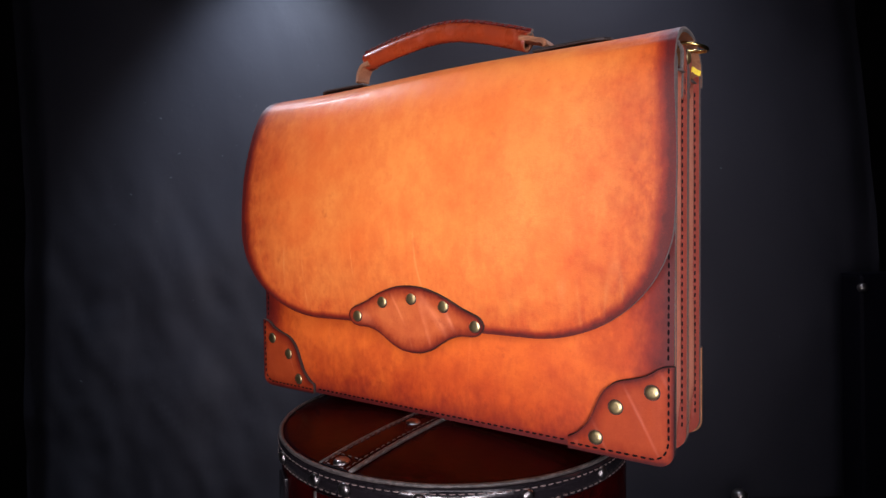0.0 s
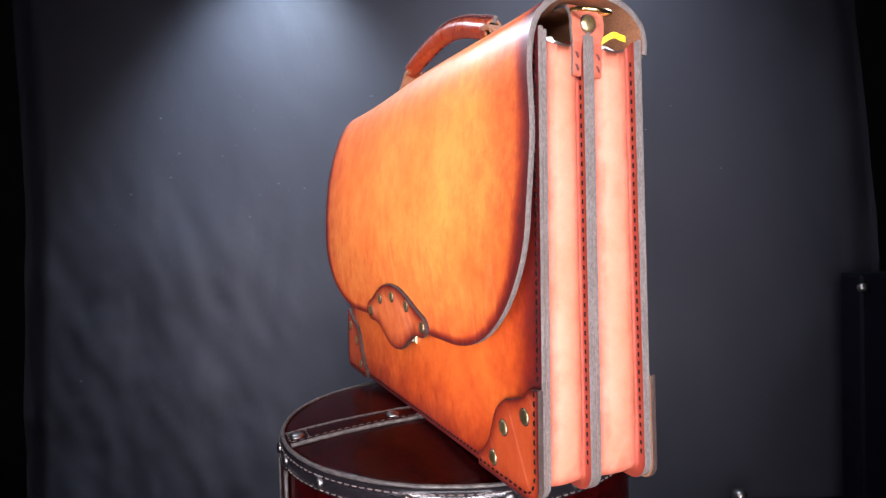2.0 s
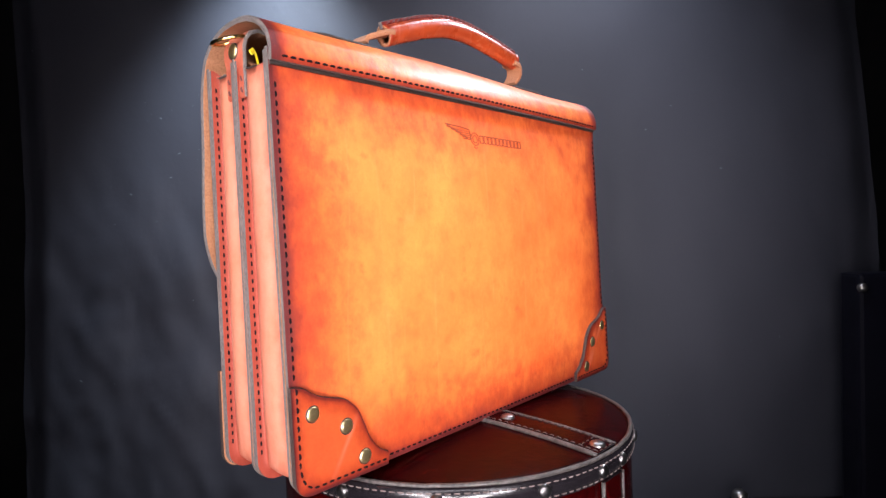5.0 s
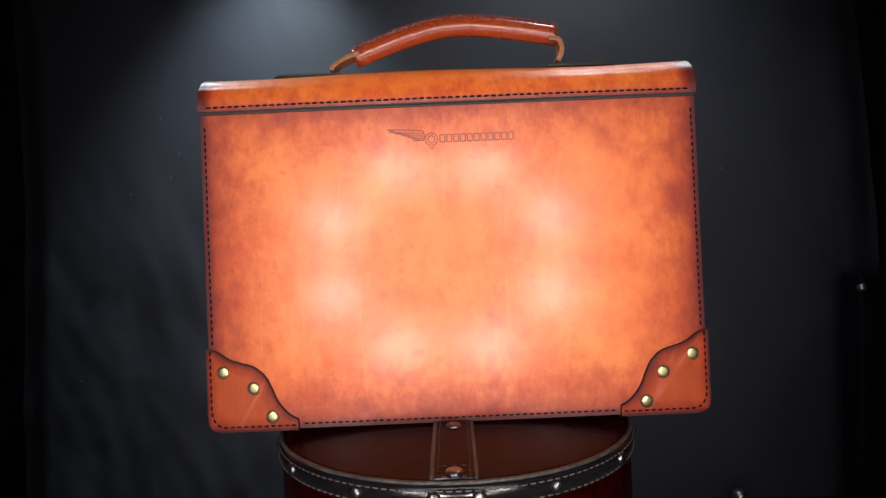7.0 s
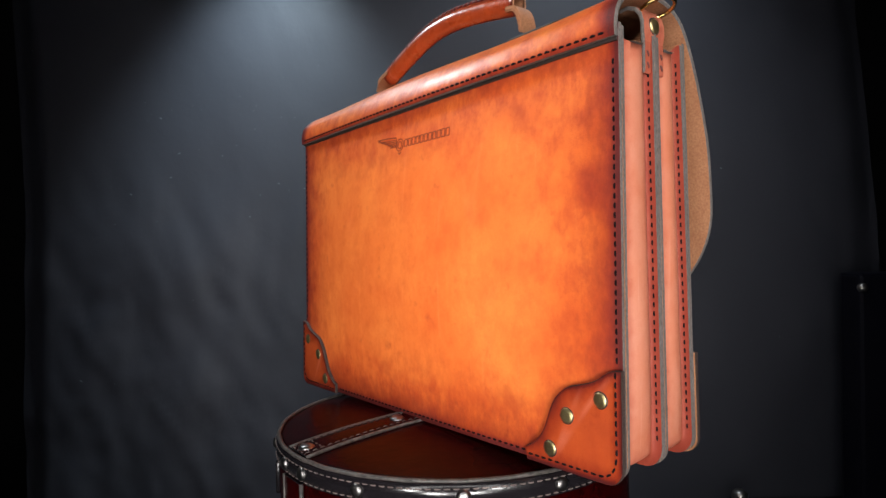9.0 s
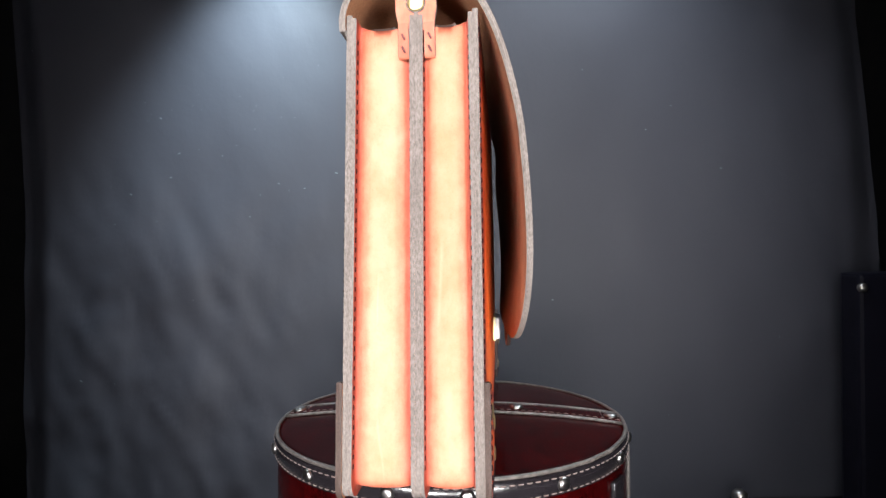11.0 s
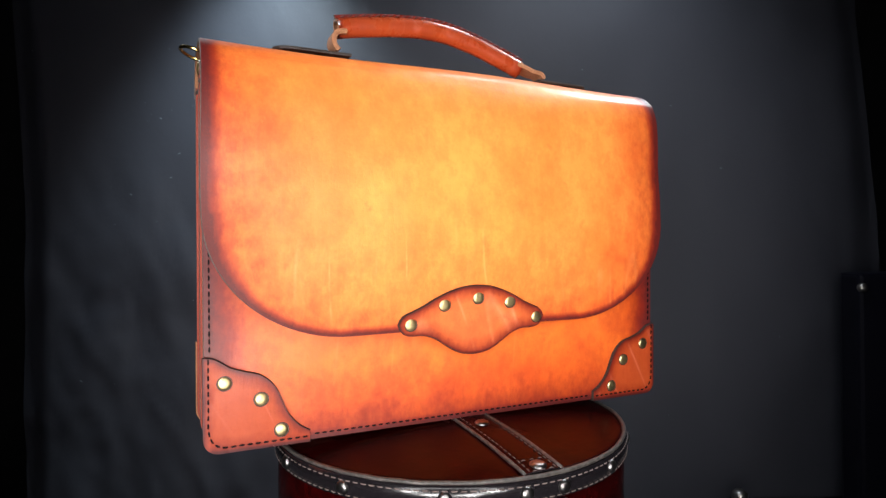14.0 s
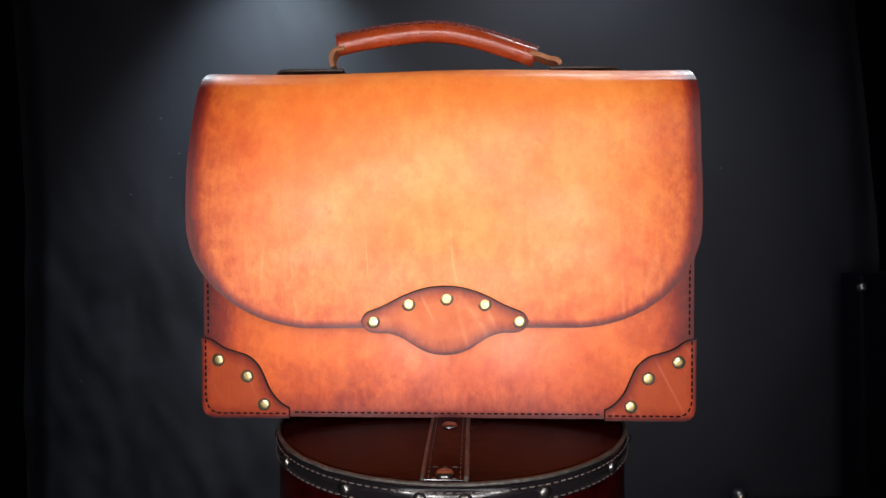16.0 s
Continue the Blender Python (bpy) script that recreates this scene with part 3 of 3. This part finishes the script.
    for u, z in ((0.0130, 0.0480), (0.0375, 0.0345), (0.0517, 0.0110)):
        x = side * (HALF_W - u)
        stud("rivet", (x, surface(x, z) + out * 0.0034, z), (0, out, 0), 0.0047, ob, BRASS, 0.24)
    seam = [(0.0036, 0.0665), (0.0036, 0.016), (0.0062, 0.0075), (0.0125, 0.0036), (0.0725, 0.0036)]
    path = [Vector((side * (HALF_W + 0.0012 - u), surface(side * (HALF_W - u), z) + out * 0.0034, z)) for u, z in curve2(seam)]
    tagged(part("stitching", stitches(path, lambda p: (0, out, 0)), THREAD, ob), kind="stuff")
    return ob


def curve2(points):
    out = []
    for (a, b), (c, d) in zip(points, points[1:]):
        n = max(1, int(math.hypot(c - a, d - b) / 0.01))
        out += [(a + (c - a) * k / n, b + (d - b) * k / n) for k in range(n)]
    return out + [points[-1]]


def panel_seam(surface, out, parent, top):
    """The saddle stitch along both sides and the bottom of a panel, between the patches."""
    for side in (-1, 1):
        path = [Vector((side * (half_at(z) - 0.0036), surface(side * (half_at(z) - 0.0036), z), z)) for z in np.linspace(0.069, top, 24)]
        tagged(part("side_stitching", stitches(path, lambda p: (0, out, 0)), THREAD, parent), kind="stuff")
    path = [Vector((x, surface(x, 0.0038), 0.0038)) for x in np.linspace(-0.128, 0.128, 40)]
    tagged(part("bottom_stitching", stitches(path, lambda p: (0, out, 0)), THREAD, parent), kind="stuff")


def gusset(name, y0, y1, parent):
    """A folded gusset that runs down one side, under the bottom and up the other."""
    r, inset, base, ztop = 0.007, 0.0062, 0.0058, 0.2680
    path = []
    for z in np.linspace(ztop, base + r, 40):
        path.append((HALF_W - inset, z, (1, 0)))
    for a in np.linspace(0, math.pi / 2, 10)[1:]:
        path.append((HALF_W - inset - r + r * math.cos(a), base + r - r * math.sin(a), (math.cos(a), -math.sin(a))))
    for x in np.linspace(HALF_W - inset - r, -(HALF_W - inset - r), 40)[1:-1]:
        path.append((x, base, (0, -1)))
    mirror = [(-x, z, (-n[0], n[1])) for x, z, n in path[:49]]
    path += mirror[::-1]
    rows, burn_shade = [], []
    for k, (x, z, n) in enumerate(path):
        a, b = y0(max(z, 0)), y1(max(z, 0))
        w = b - a
        wob = 0.0012 * noise.noise(Vector((x * 12, z * 14, a * 40)))
        prof = [(a, 0.0066), (a, 0.0045), (a + 0.0003, 0.0018), (a + 0.0014, 0.0003)]
        for s in np.linspace(0.10, 0.90, 13):
            prof.append((a + w * s, 0.0002 + (0.0052 + wob) * (0.30 + 0.70 * smooth_step(z, 0.010, 0.045)) * math.sin(math.pi * s) ** 0.85))
        prof += [(b - 0.0014, 0.0003), (b - 0.0003, 0.0018), (b, 0.0045), (b, 0.0066)]
        row = []
        for y, h in prof:
            s = (y - a) / w
            dip = -0.0075 * max(0.0, math.sin(math.pi * s)) ** 0.5 if k in (0, len(path) - 1) else 0.0
            row.append((x + n[0] * h, y, z + n[1] * h + dip))
        rows.append(row)
        burn_shade.append([max(0.62 * edge_burn(min(y - a, b - y), w * 0.36), 0.36 if h > 0.0043 and min(y - a, b - y) < 0.0006 else 0.0, 0.45 * edge_burn(z - base, 0.012), 0.6 * edge_burn(ztop - z, 0.02)) for y, h in prof])
    ob = part(name, sheet(rows, 0.0024, burn_shade, swap=True, rim=0.05), [LEATHER_GUSSET, FLESH, RAW], parent, "pale orange folded side gusset")
    for edge, out in ((y0, 1), (y1, -1)):
        for side in (-1, 1):
            seam = [Vector((side * (HALF_W - 0.0026), edge(z), z)) for z in np.linspace(0.016, 0.258, 24)]
            tagged(part("seam_stitching", stitches(seam, lambda p: (0, out, 0), 0.0055, 0.0038, 0.0011, 0.0001), THREAD, ob), kind="stuff")
    return ob


# profile of the flap: from its sewn back edge, over the top and down the front
FLAP = [(.0405, .2610), (.0407, .2690), (.0370, .2800), (.0275, .2890), (.0130, .2940), (-.0040, .2945), (-.0200, .2915), (-.0335, .2830),
        (-.0420, .2690), (-.0475, .2480), (-.0510, .2150), (-.0542, .1750), (-.0556, .1400), (-.0554, .1080), (-.0547, .0770)]
FLAP_LINE = curve_through([(0, y, z) for y, z in FLAP], 110)


def flap_front_y(x, z):
    zs = [(p.z, p.y) for p in FLAP_LINE if p.y < -0.02]
    y = lerp_table(z, sorted(zs))
    belly = max(0.0, 1 - (x / 0.2) ** 2)
    y += 0.0078 * (x / 0.2) * (1 - smooth_step(z, 0.20, 0.285))
    y -= 0.0025 * belly * math.exp(-((z - 0.19) / 0.06) ** 2)
    return y + 0.0068 * belly * (1 - smooth_step(z, 0.06, 0.15))


def flap_half(z):
    spread = 0.0024 * math.exp(-((z - 0.19) / 0.055) ** 2)
    if z > 0.162:
        return 0.2042 + spread
    s = min((0.162 - z) / 0.085, 1.0)
    return spread + 0.104 + 0.1002 * max(1 - s ** 2.0, 0.0) ** 0.5


def flap(parent):
    line = list(FLAP_LINE)
    tail = [0.0770 + 0.012 * (k / 9) ** 2 for k in range(9, -1, -1)]
    body = [p for p in line if not (p.y < -0.03 and p.z < 0.0900)]
    rows, burn_shade = [], []
    pts = [(p.y, p.z, p.y < -0.02 and p.z < 0.285) for p in body] + [(0, z, True) for z in tail]
    us = np.linspace(-1, 1, 81)
    us = 0.6 * us + 0.4 * np.sin(us * math.pi / 2)
    outline = [(0.104 + 0.1002 * math.cos(q), 0.162 - 0.085 * math.sin(q)) for q in np.linspace(0, math.pi / 2, 50)]
    for y, z, front in pts:
        w = flap_half(z) if front else 0.2042
        row, b = [], []
        for u in us:
            x = u * w
            yy = flap_front_y(x, z) if front else y
            if not front and y > 0.02:
                yy += 0.004 * max(0, 1 - (x / 0.2) ** 2) * smooth_step(0.285 - z, 0, 0.03)
            sag = 0.0012 * math.sin(x * 21 + 1) * (1 if z > 0.28 else 0)
            row.append((x, yy, z + sag))
            near = w - abs(x)
            if front:
                near = min(near, min(math.hypot(abs(x) - h, z - q) for h, q in outline))
                if abs(x) < 0.104:
                    near = min(near, z - 0.077)
            low = smooth_step(z, 0.085, 0.150) if front else 1.0
            # narrow terms are rubbed dye; the broad one also paints light falling off outwards
            b.append(max(edge_burn(max(near, 0), 0.005) ** 0.5, edge_burn(max(near, 0), 0.012 + 0.015 * low), (0.40 + 0.10 * low) * edge_burn(max(near, 0), 0.062 + 0.022 * low)))
        rows.append(row)
        burn_shade.append(b)
    for k in range(30):
        burn_shade[k] = [max(v, 0.7 - 0.15 * k, 0.42 * (1 - k / 30)) for v in burn_shade[k]]
    ob = part("flap", sheet(rows, 0.0036, burn_shade, swap=True), [LEATHER_FLAP, FLESH, RAW], parent, "orange leather flap with darker rubbed and painted-shade edges")
    path = [Vector((x, 0.0409 + 0.0037 * max(0, 1 - (x / 0.2) ** 2), 0.2640)) for x in np.linspace(-0.198, 0.198, 60)]
    rows = []
    for z in (0.2588, 0.2598, 0.2608, 0.2618):
        rows.append([(x, back_y(x, z) + 0.0014, z) for x in np.linspace(-0.2036, 0.2036, 41)])
    part("edge_band", sheet(rows, 0.0012, swap=True), [DARK_LEATHER] * 3, ob, "black band under the flap's sewn edge")
    tagged(part("stitching", stitches(path, lambda p: (0, 1, 0.1), 0.0058, 0.0042, 0.0013), THREAD, ob), kind="stuff")
    return ob


UPPER = [(0, .1110), (.012, .1100), (.024, .1068), (.036, .1018), (.047, .0960), (.056, .0922), (.062, .0898), (.0655, .0865), (.0672, .0828)]
LOWER = [(0, .0555), (.010, .0566), (.020, .0605), (.029, .0662), (.037, .0708), (.046, .0734), (.056, .0737), (.062, .0752), (.0655, .0785), (.0672, .0824)]


def flap_patch(parent):
    """The scalloped patch riveted over the middle of the flap's edge."""
    up = [(p.x, p.y) for p in curve_through([(a, b, 0) for a, b in UPPER], 60)]
    lo = [(p.x, p.y) for p in curve_through([(a, b, 0) for a, b in LOWER], 60)]
    xs = np.sin(np.linspace(-1, 1, 61) * math.pi / 2) * 0.0672
    rows, burn_shade = [], []
    nv = 20
    for k in range(nv + 1):
        row, b = [], []
        for x in xs:
            a, c = lerp_table(abs(x), lo), lerp_table(abs(x), up)
            z = a + (c - a) * k / nv
            row.append((x, flap_front_y(x, z) - 0.0034, z))
            gap = min(min(math.hypot(abs(x) - p, z - q) for p, q in up), min(math.hypot(abs(x) - p, z - q) for p, q in lo))
            b.append(max(edge_burn(gap, 0.0045), 0.66 * edge_burn(gap, 0.016)))
        rows.append(row)
        burn_shade.append(b)
    ob = part("flap_patch", sheet(rows, 0.0034, burn_shade, swap=False), [LEATHER_SCALLOP, FLESH, RAW_DARK], parent, "scalloped reddish patch with five brass rivets")
    for x, z in ((-.0575, .0828), (-.0290, .0968), (.0015, .1012), (.0322, .0966), (.0600, .0826)):
        stud("rivet", (x, flap_front_y(x, z) - 0.0034, z), (0, -1, 0), 0.0047, ob, BRASS, 0.24)
    return ob


def clasp(parent):
    """The tuck lock: plate and post on the front panel, catch behind the flap."""
    y = front_y(0, 0.076)
    ob = part("clasp", box(bmesh.new(), (0.038, 0.0020, 0.020), pose(0, y - 0.0006, 0.0714), 0.0008), BRASS, parent, "small brass tuck clasp", smooth=False)
    bm = box(bmesh.new(), (0.033, 0.0042, 0.005), pose(0, y - 0.0034, 0.0786), 0.0012)
    for x in (-0.0145, 0.0145):
        box(bm, (0.004, 0.0042, 0.016), pose(x, y - 0.0034, 0.0705), 0.0010)
    part("lock_body", bm, GUNMETAL, ob, smooth=False)
    part("lock_mouth", box(bmesh.new(), (0.024, 0.0036, 0.013), pose(0, y - 0.0030, 0.0690), 0.0008), DARK_LEATHER, ob, "dark slot of the clasp", smooth=False)


def tube(bm, path, outer, inner, up, n=16):
    sec = circle(outer, n, 0.92)
    sweep(bm, path, sec, up, caps=False)
    sweep(bm, path, [(a, b) for a, b in circle(inner, n, 0.92)][::-1], up, caps=False, slot=1)
    # ring faces at both ends
    vs = list(bm.verts)
    m = len(path)
    for k in (0, m - 1):
        a = vs[k * n:(k + 1) * n]
        b = vs[m * n + k * n:m * n + (k + 1) * n][::-1]
        for i in range(n):
            bm.faces.new((a[i], a[(i + 1) % n], b[(i + 1) % n], b[i])).material_index = 1
    return bm


def handle(parent):
    shift = Vector((-0.0050, 0, 0.0038))
    arch = [(-.0925, .0060, .3188), (-.070, .006, .3230), (-.045, .0062, .3269), (-.020, .0065, .3294), (-.003, .0065, .3294), (.015, .0065, .3274), (.040, .006, .3211), (.062, .0055, .3136), (.0835, .005, .3058)]
    path = [p + shift for p in curve_through(arch, 48)]
    bm = bmesh.new()
    tube(bm, path, 0.0083, 0.0061, (0, 1, 0))
    lay = bm.verts.layers.float.new("burn_shade")
    # darker at both ends and under the middle of the grip
    for v in bm.verts:
        v[lay] = 0.35 * edge_burn(min(abs(v.co.x + 0.0970), abs(v.co.x - 0.0790)), 0.012) + 0.25 * math.exp(-((v.co.x + 0.016) / 0.02) ** 2) * (1 if v.co.z < 0.326 else 0)
    hold = part("handle", bm, [LEATHER_HANDLE, FLESH], parent, "rolled orange-brown leather grip with a stitched ridge")
    # the sewn ridge stands up along the top
    rows = []
    for k, p in enumerate(path):
        a, b = path[max(k - 1, 0)], path[min(k + 1, len(path) - 1)]
        d = (b - a).normalized()
        up = Vector((0, 1, 0)).cross(d) * -1
        ruff = 0.0004 * noise.noise(p * 160)
        rows.append([p + up * (0.0066 + 0.0008 * i + (ruff if i == 5 else 0)) + Vector((0, -0.0022 if i < 1 else -0.0017, 0)) for i in range(6)])
    ridge = part("ridge", sheet(rows, 0.0036, np.full((len(rows), 6), 0.55), swap=True), [LEATHER_HANDLE, LEATHER_HANDLE, RAW], hold)
    for side in (-1, 1):
        seam = []
        for k, p in enumerate(path[1:-1], 1):
            d = (path[k + 1] - path[k - 1]).normalized()
            up = Vector((0, 1, 0)).cross(d) * -1
            seam.append(p + up * 0.0092 + Vector((0, side * 0.0019, 0)))
        tagged(part("stitching", stitches(seam, lambda p: (0, side, 0), 0.0060, 0.0046, 0.0013, 0.0003, 0.3), RED_THREAD, ridge), kind="stuff")
    # tongues from the grip's ends to the plates
    for pts in ([(-.086, .006, .3172), (-.0945, .006, .3155), (-.0985, .005, .3090), (-.0985, .003, .3020), (-.0960, 0, .2965)],
                [(.078, .005, .3066), (.0870, .005, .3045), (.0945, .004, .3015), (.1005, 0, .2990), (.1020, 0, .2960)]):
        way = [p + shift for p in curve_through(pts, 14)]
        rows = []
        for p in way:
            rows.append([p + Vector((0, y, 0)) for y in (-0.0078, -0.004, 0, 0.004, 0.0078)])
        part("tongue", sheet(rows, 0.0040), [FLESH, FLESH, FLESH], hold, "tan suede handle tongue")
    for side in (-1, 1):
        rows = []
        for x in np.linspace(0.090, 0.150, 16):
            w = 0.0115 * min(1.0, math.sqrt(max(1 - ((x - 0.132) / 0.0185) ** 2, 0.02))) if x > 0.132 else 0.0115
            rows.append([(side * x, s * w, 0.2982 - 6.0 * (s * w + 0.003) ** 2) for s in np.linspace(-1, 1, 9)])
        part("base_plate", sheet(rows, 0.0022, swap=side > 0), [DARK_LEATHER] * 3, parent, "dark leather handle plate")


def side_tab(side, parent):
    """The tab that straddles the middle seam and holds the ring."""
    x0 = side * (HALF_W - 0.0008)
    c = -0.0022
    rows = []
    for k, (z, dx) in enumerate(((0.2600, -0.0005), (0.2645, 0.0004), (0.2700, 0.0010), (0.2760, 0.0010), (0.2815, -0.0004), (0.2860, -0.0040), (0.2885, -0.0100), (0.2880, -0.016))):
        w = 0.0098 + 0.0014 * smooth_step(z, 0.262, 0.272)
        rows.append([(x0 + side * dx, c + y, z) for y in (-w, -w * 0.95, -0.006, 0, 0.006, w * 0.95, w)])
    ob = part("ring_tab", sheet(rows, 0.0026, np.full((8, 7), 0.34), swap=side < 0), [LEATHER_GUSSET, FLESH, RAW], parent, "leather tab holding a brass ring")
    for s in (-1, 1):
        rows = []
        ys = (0.0044, 0.0049, 0.0072, 0.0094, 0.0100)
        for z, dx in ((0.2445, -0.0010), (0.2455, 0.0001), (0.2490, 0.0003), (0.2530, 0.0004), (0.2580, 0.0004), (0.2640, 0.0006)):
            rows.append([(x0 + side * dx, c + s * y, z) for y in (ys if s > 0 else ys[::-1])])
        part("leg", sheet(rows, 0.0026, np.full((6, 5), 0.42), swap=side < 0), [LEATHER_GUSSET, FLESH, RAW], ob)
        seam = [Vector((x0 + side * 0.0004, c + s * 0.0073, z)) for z in (0.2460, 0.2510, 0.2600)]
        tagged(part("stitching", stitches(seam, lambda p: (side, 0, 0), 0.0062, 0.0045, 0.0013, 0.0002, 0.5), RED_THREAD, ob), kind="stuff")
    stud("rivet", (x0 + side * 0.0011, c, 0.2745), (side, 0, 0), 0.0048, ob, BRASS, 0.3)
    bm = bmesh.new()
    ring = []
    for a in np.linspace(0, 2 * math.pi, 33)[:-1]:
        ring.append(Vector((x0 + side * (0.0035 + 0.0098 * math.cos(a)), c + 0.0115 * math.sin(a), (0.2808 if side > 0 else 0.2850) + (-0.0028 if side > 0 else 0.0030) * math.cos(a))))
    sweep(bm, ring, circle(0.0013, 8), up=(0, 0, 1), close=True)
    part("ring", bm, BRASS_BRIGHT, ob, "brass wire ring")
    return ob


def stamp(parent):
    """The maker's stamp pressed into the back: a wing, a roundel and a row of bars."""
    def bar(bm, x0, z0, x1, z1, h=0.0024, lift=0.0003):
        a, b = Vector((x0, 0, z0)), Vector((x1, 0, z1))
        d = (b - a).normalized()
        s = Vector((-d.z, 0, d.x)) * h / 2
        vs = []
        for p in (a - s, b - s, b + s, a + s):
            vs.append(bm.verts.new((p.x, back_y(p.x, p.z) + lift, p.z)))
        low = [bm.verts.new(v.co - Vector((0, 0.001, 0))) for v in vs]
        bm.faces.new(vs[::-1])
        for i in range(4):
            bm.faces.new((vs[i], vs[(i + 1) % 4], low[(i + 1) % 4], low[i]))
    def line(points, h):
        for (a, b), (c, d) in zip(points, points[1:]):
            bar(bm, a, b, c, d, h)
    bm = bmesh.new()
    # wing: leading edge, tip, and five feathers swept back to the roundel
    line([(0.0205, 0.2382), (0.0300, 0.2393), (0.0400, 0.2398), (0.0500, 0.2402)], 0.0011)
    for k in range(5):
        tip = 0.0490 - 0.0052 * k
        line([(0.0500 if k == 0 else tip + 0.0050, 0.2402 - 0.0017 * k), (tip - 0.006, 0.2380 - 0.0016 * k), (0.0330 - 0.001 * k, 0.2367 - 0.0016 * k), (0.0205, 0.2362 - 0.0015 * k)], 0.0008)
    line([(0.0205, 0.2382), (0.0196, 0.2340), (0.0205, 0.2300)], 0.0010)
    for r in (0.0052, 0.0030):
        line([(0.0140 + r * math.cos(a), 0.2310 + r * math.sin(a)) for a in np.linspace(0, 2 * math.pi, 17)], 0.0009)
    line([(0.0162, 0.2246), (0.0140, 0.2230), (0.0118, 0.2246)], 0.0009)
    # the maker's word as a row of plain framed blocks
    for k in range(11):
        x0, x1, z0, z1 = 0.0070 - 0.0056 * k, 0.0030 - 0.0056 * k, 0.2284, 0.2344
        line([(x0, z0), (x0, z1), (x1, z1), (x1, z0), (x0, z0)], 0.0009)
    part("maker_stamp", bm, PRESSED, parent, "pressed stamp of a wing, roundel and bars", smooth=False)


def briefcase():
    top = new("briefcase")
    tagged(top, "hand-dyed orange leather briefcase standing on the round case", "briefcase")
    # wider flank paints the flap's shadow onto the front panel's sides
    front = panel("front_panel", front_y, 0.0032, False, top, LEATHER_PANEL, flank=0.056)
    back = panel("back_panel", back_y, 0.0032, True, top, LEATHER_BACK)
    panel("divider", lambda x, z: y_mid(z) - 0.0013, 0.0026, False, top, LEATHER_GUSSET)
    gusset("front_gusset", lambda z: y_front(z) + 0.0032 + 0.0023, lambda z: y_mid(z) - 0.0013 - 0.0024, top)
    gusset("back_gusset", lambda z: y_mid(z) + 0.0013 + 0.0024, lambda z: y_back(z) - 0.0032 - 0.0023, top)
    panel_seam(front_y, -1, front, 0.262)
    panel_seam(back_y, 1, back, 0.250)
    for side in (-1, 1):
        corner_patch(front_y, -1, side, top)
        corner_patch(back_y, 1, side, top)
    flap(top)
    flap_patch(top)
    clasp(top)
    handle(top)
    stamp(back)
    for side in (-1, 1):
        side_tab(side, top)
    # packing in the pockets
    for x, y, s in ((0.1800, -0.0200, 1.0), (0.1840, 0.0225, 0.75), (-0.1840, -0.0265, 0.45)):
        bm = bmesh.new()
        bmesh.ops.create_icosphere(bm, subdivisions=3, radius=0.010 * s, matrix=Matrix.Translation((x, y, 0.2610)) @ Matrix.Diagonal((1.4, 1.0, 1.1, 1)))
        for v in bm.verts:
            v.co += Vector((noise.noise(v.co * 130), noise.noise(v.co * 150 + Vector((3, 0, 0))), noise.noise(v.co * 170))) * 0.004
        part("packing_paper", bm, PAPER, top, "crumpled white packing paper", smooth=False)
    rows = []
    for p in curve_through([(0.192, 0.009, 0.262), (0.196, 0.013, 0.268), (0.201, 0.018, 0.2715), (0.2040, 0.0205, 0.2695), (0.2065, 0.0225, 0.2680)], 12):
        rows.append([p + Vector((0.0006 * i, -0.0006 * i, 0.0015 * i)) for i in range(-1, 2)])
    part("ribbon", sheet(rows, 0.0006), [YELLOW] * 3, top, "knotted yellow ribbon end")
    return top


CASE = round_case()
BAG = briefcase()

# ================= the turn =================
TURN = [(0, -34.10), (0.5, -41.43), (1, -50.14), (1.5, -57.98), (2, -65.42), (2.5, -75.07), (3, -86.81), (3.5, -98.46), (4, -108.53), (4.5, -119.73), (5, -130.42), (5.2, -134.80), (5.7, -146.40), (6.2, -158.60), (6.8, -174.16), (7.3, -186.86), (7.5, -192.55), (8, -206.29), (8.2, -211.20), (8.8, -225.70), (9.5, -242.40), (10.3, -260.38), (10.6, -266.58), (11, -274.88), (11.5, -285.34), (12, -295.82), (12.5, -306.33), (13, -315.18), (13.5, -324.61), (14, -333.89), (14.5, -342.01), (15, -348.63), (15.5, -355.84), (16, -361.30)]


def motions():
    lean = pose(-0.0053, 0, -0.0002, 0, 1.14, 0)
    walk(BAG, [(t, pose(0, 0, 0, 0, 0, a) @ lean) for t, a in TURN])
    walk(CASE, [(t, pose(0, 0, 0, 0, 0, a - 1.0) @ pose(-0.0015, 0.0019, -0.0006, 0.5, 1.0, 0)) for t, a in TURN])


motions()
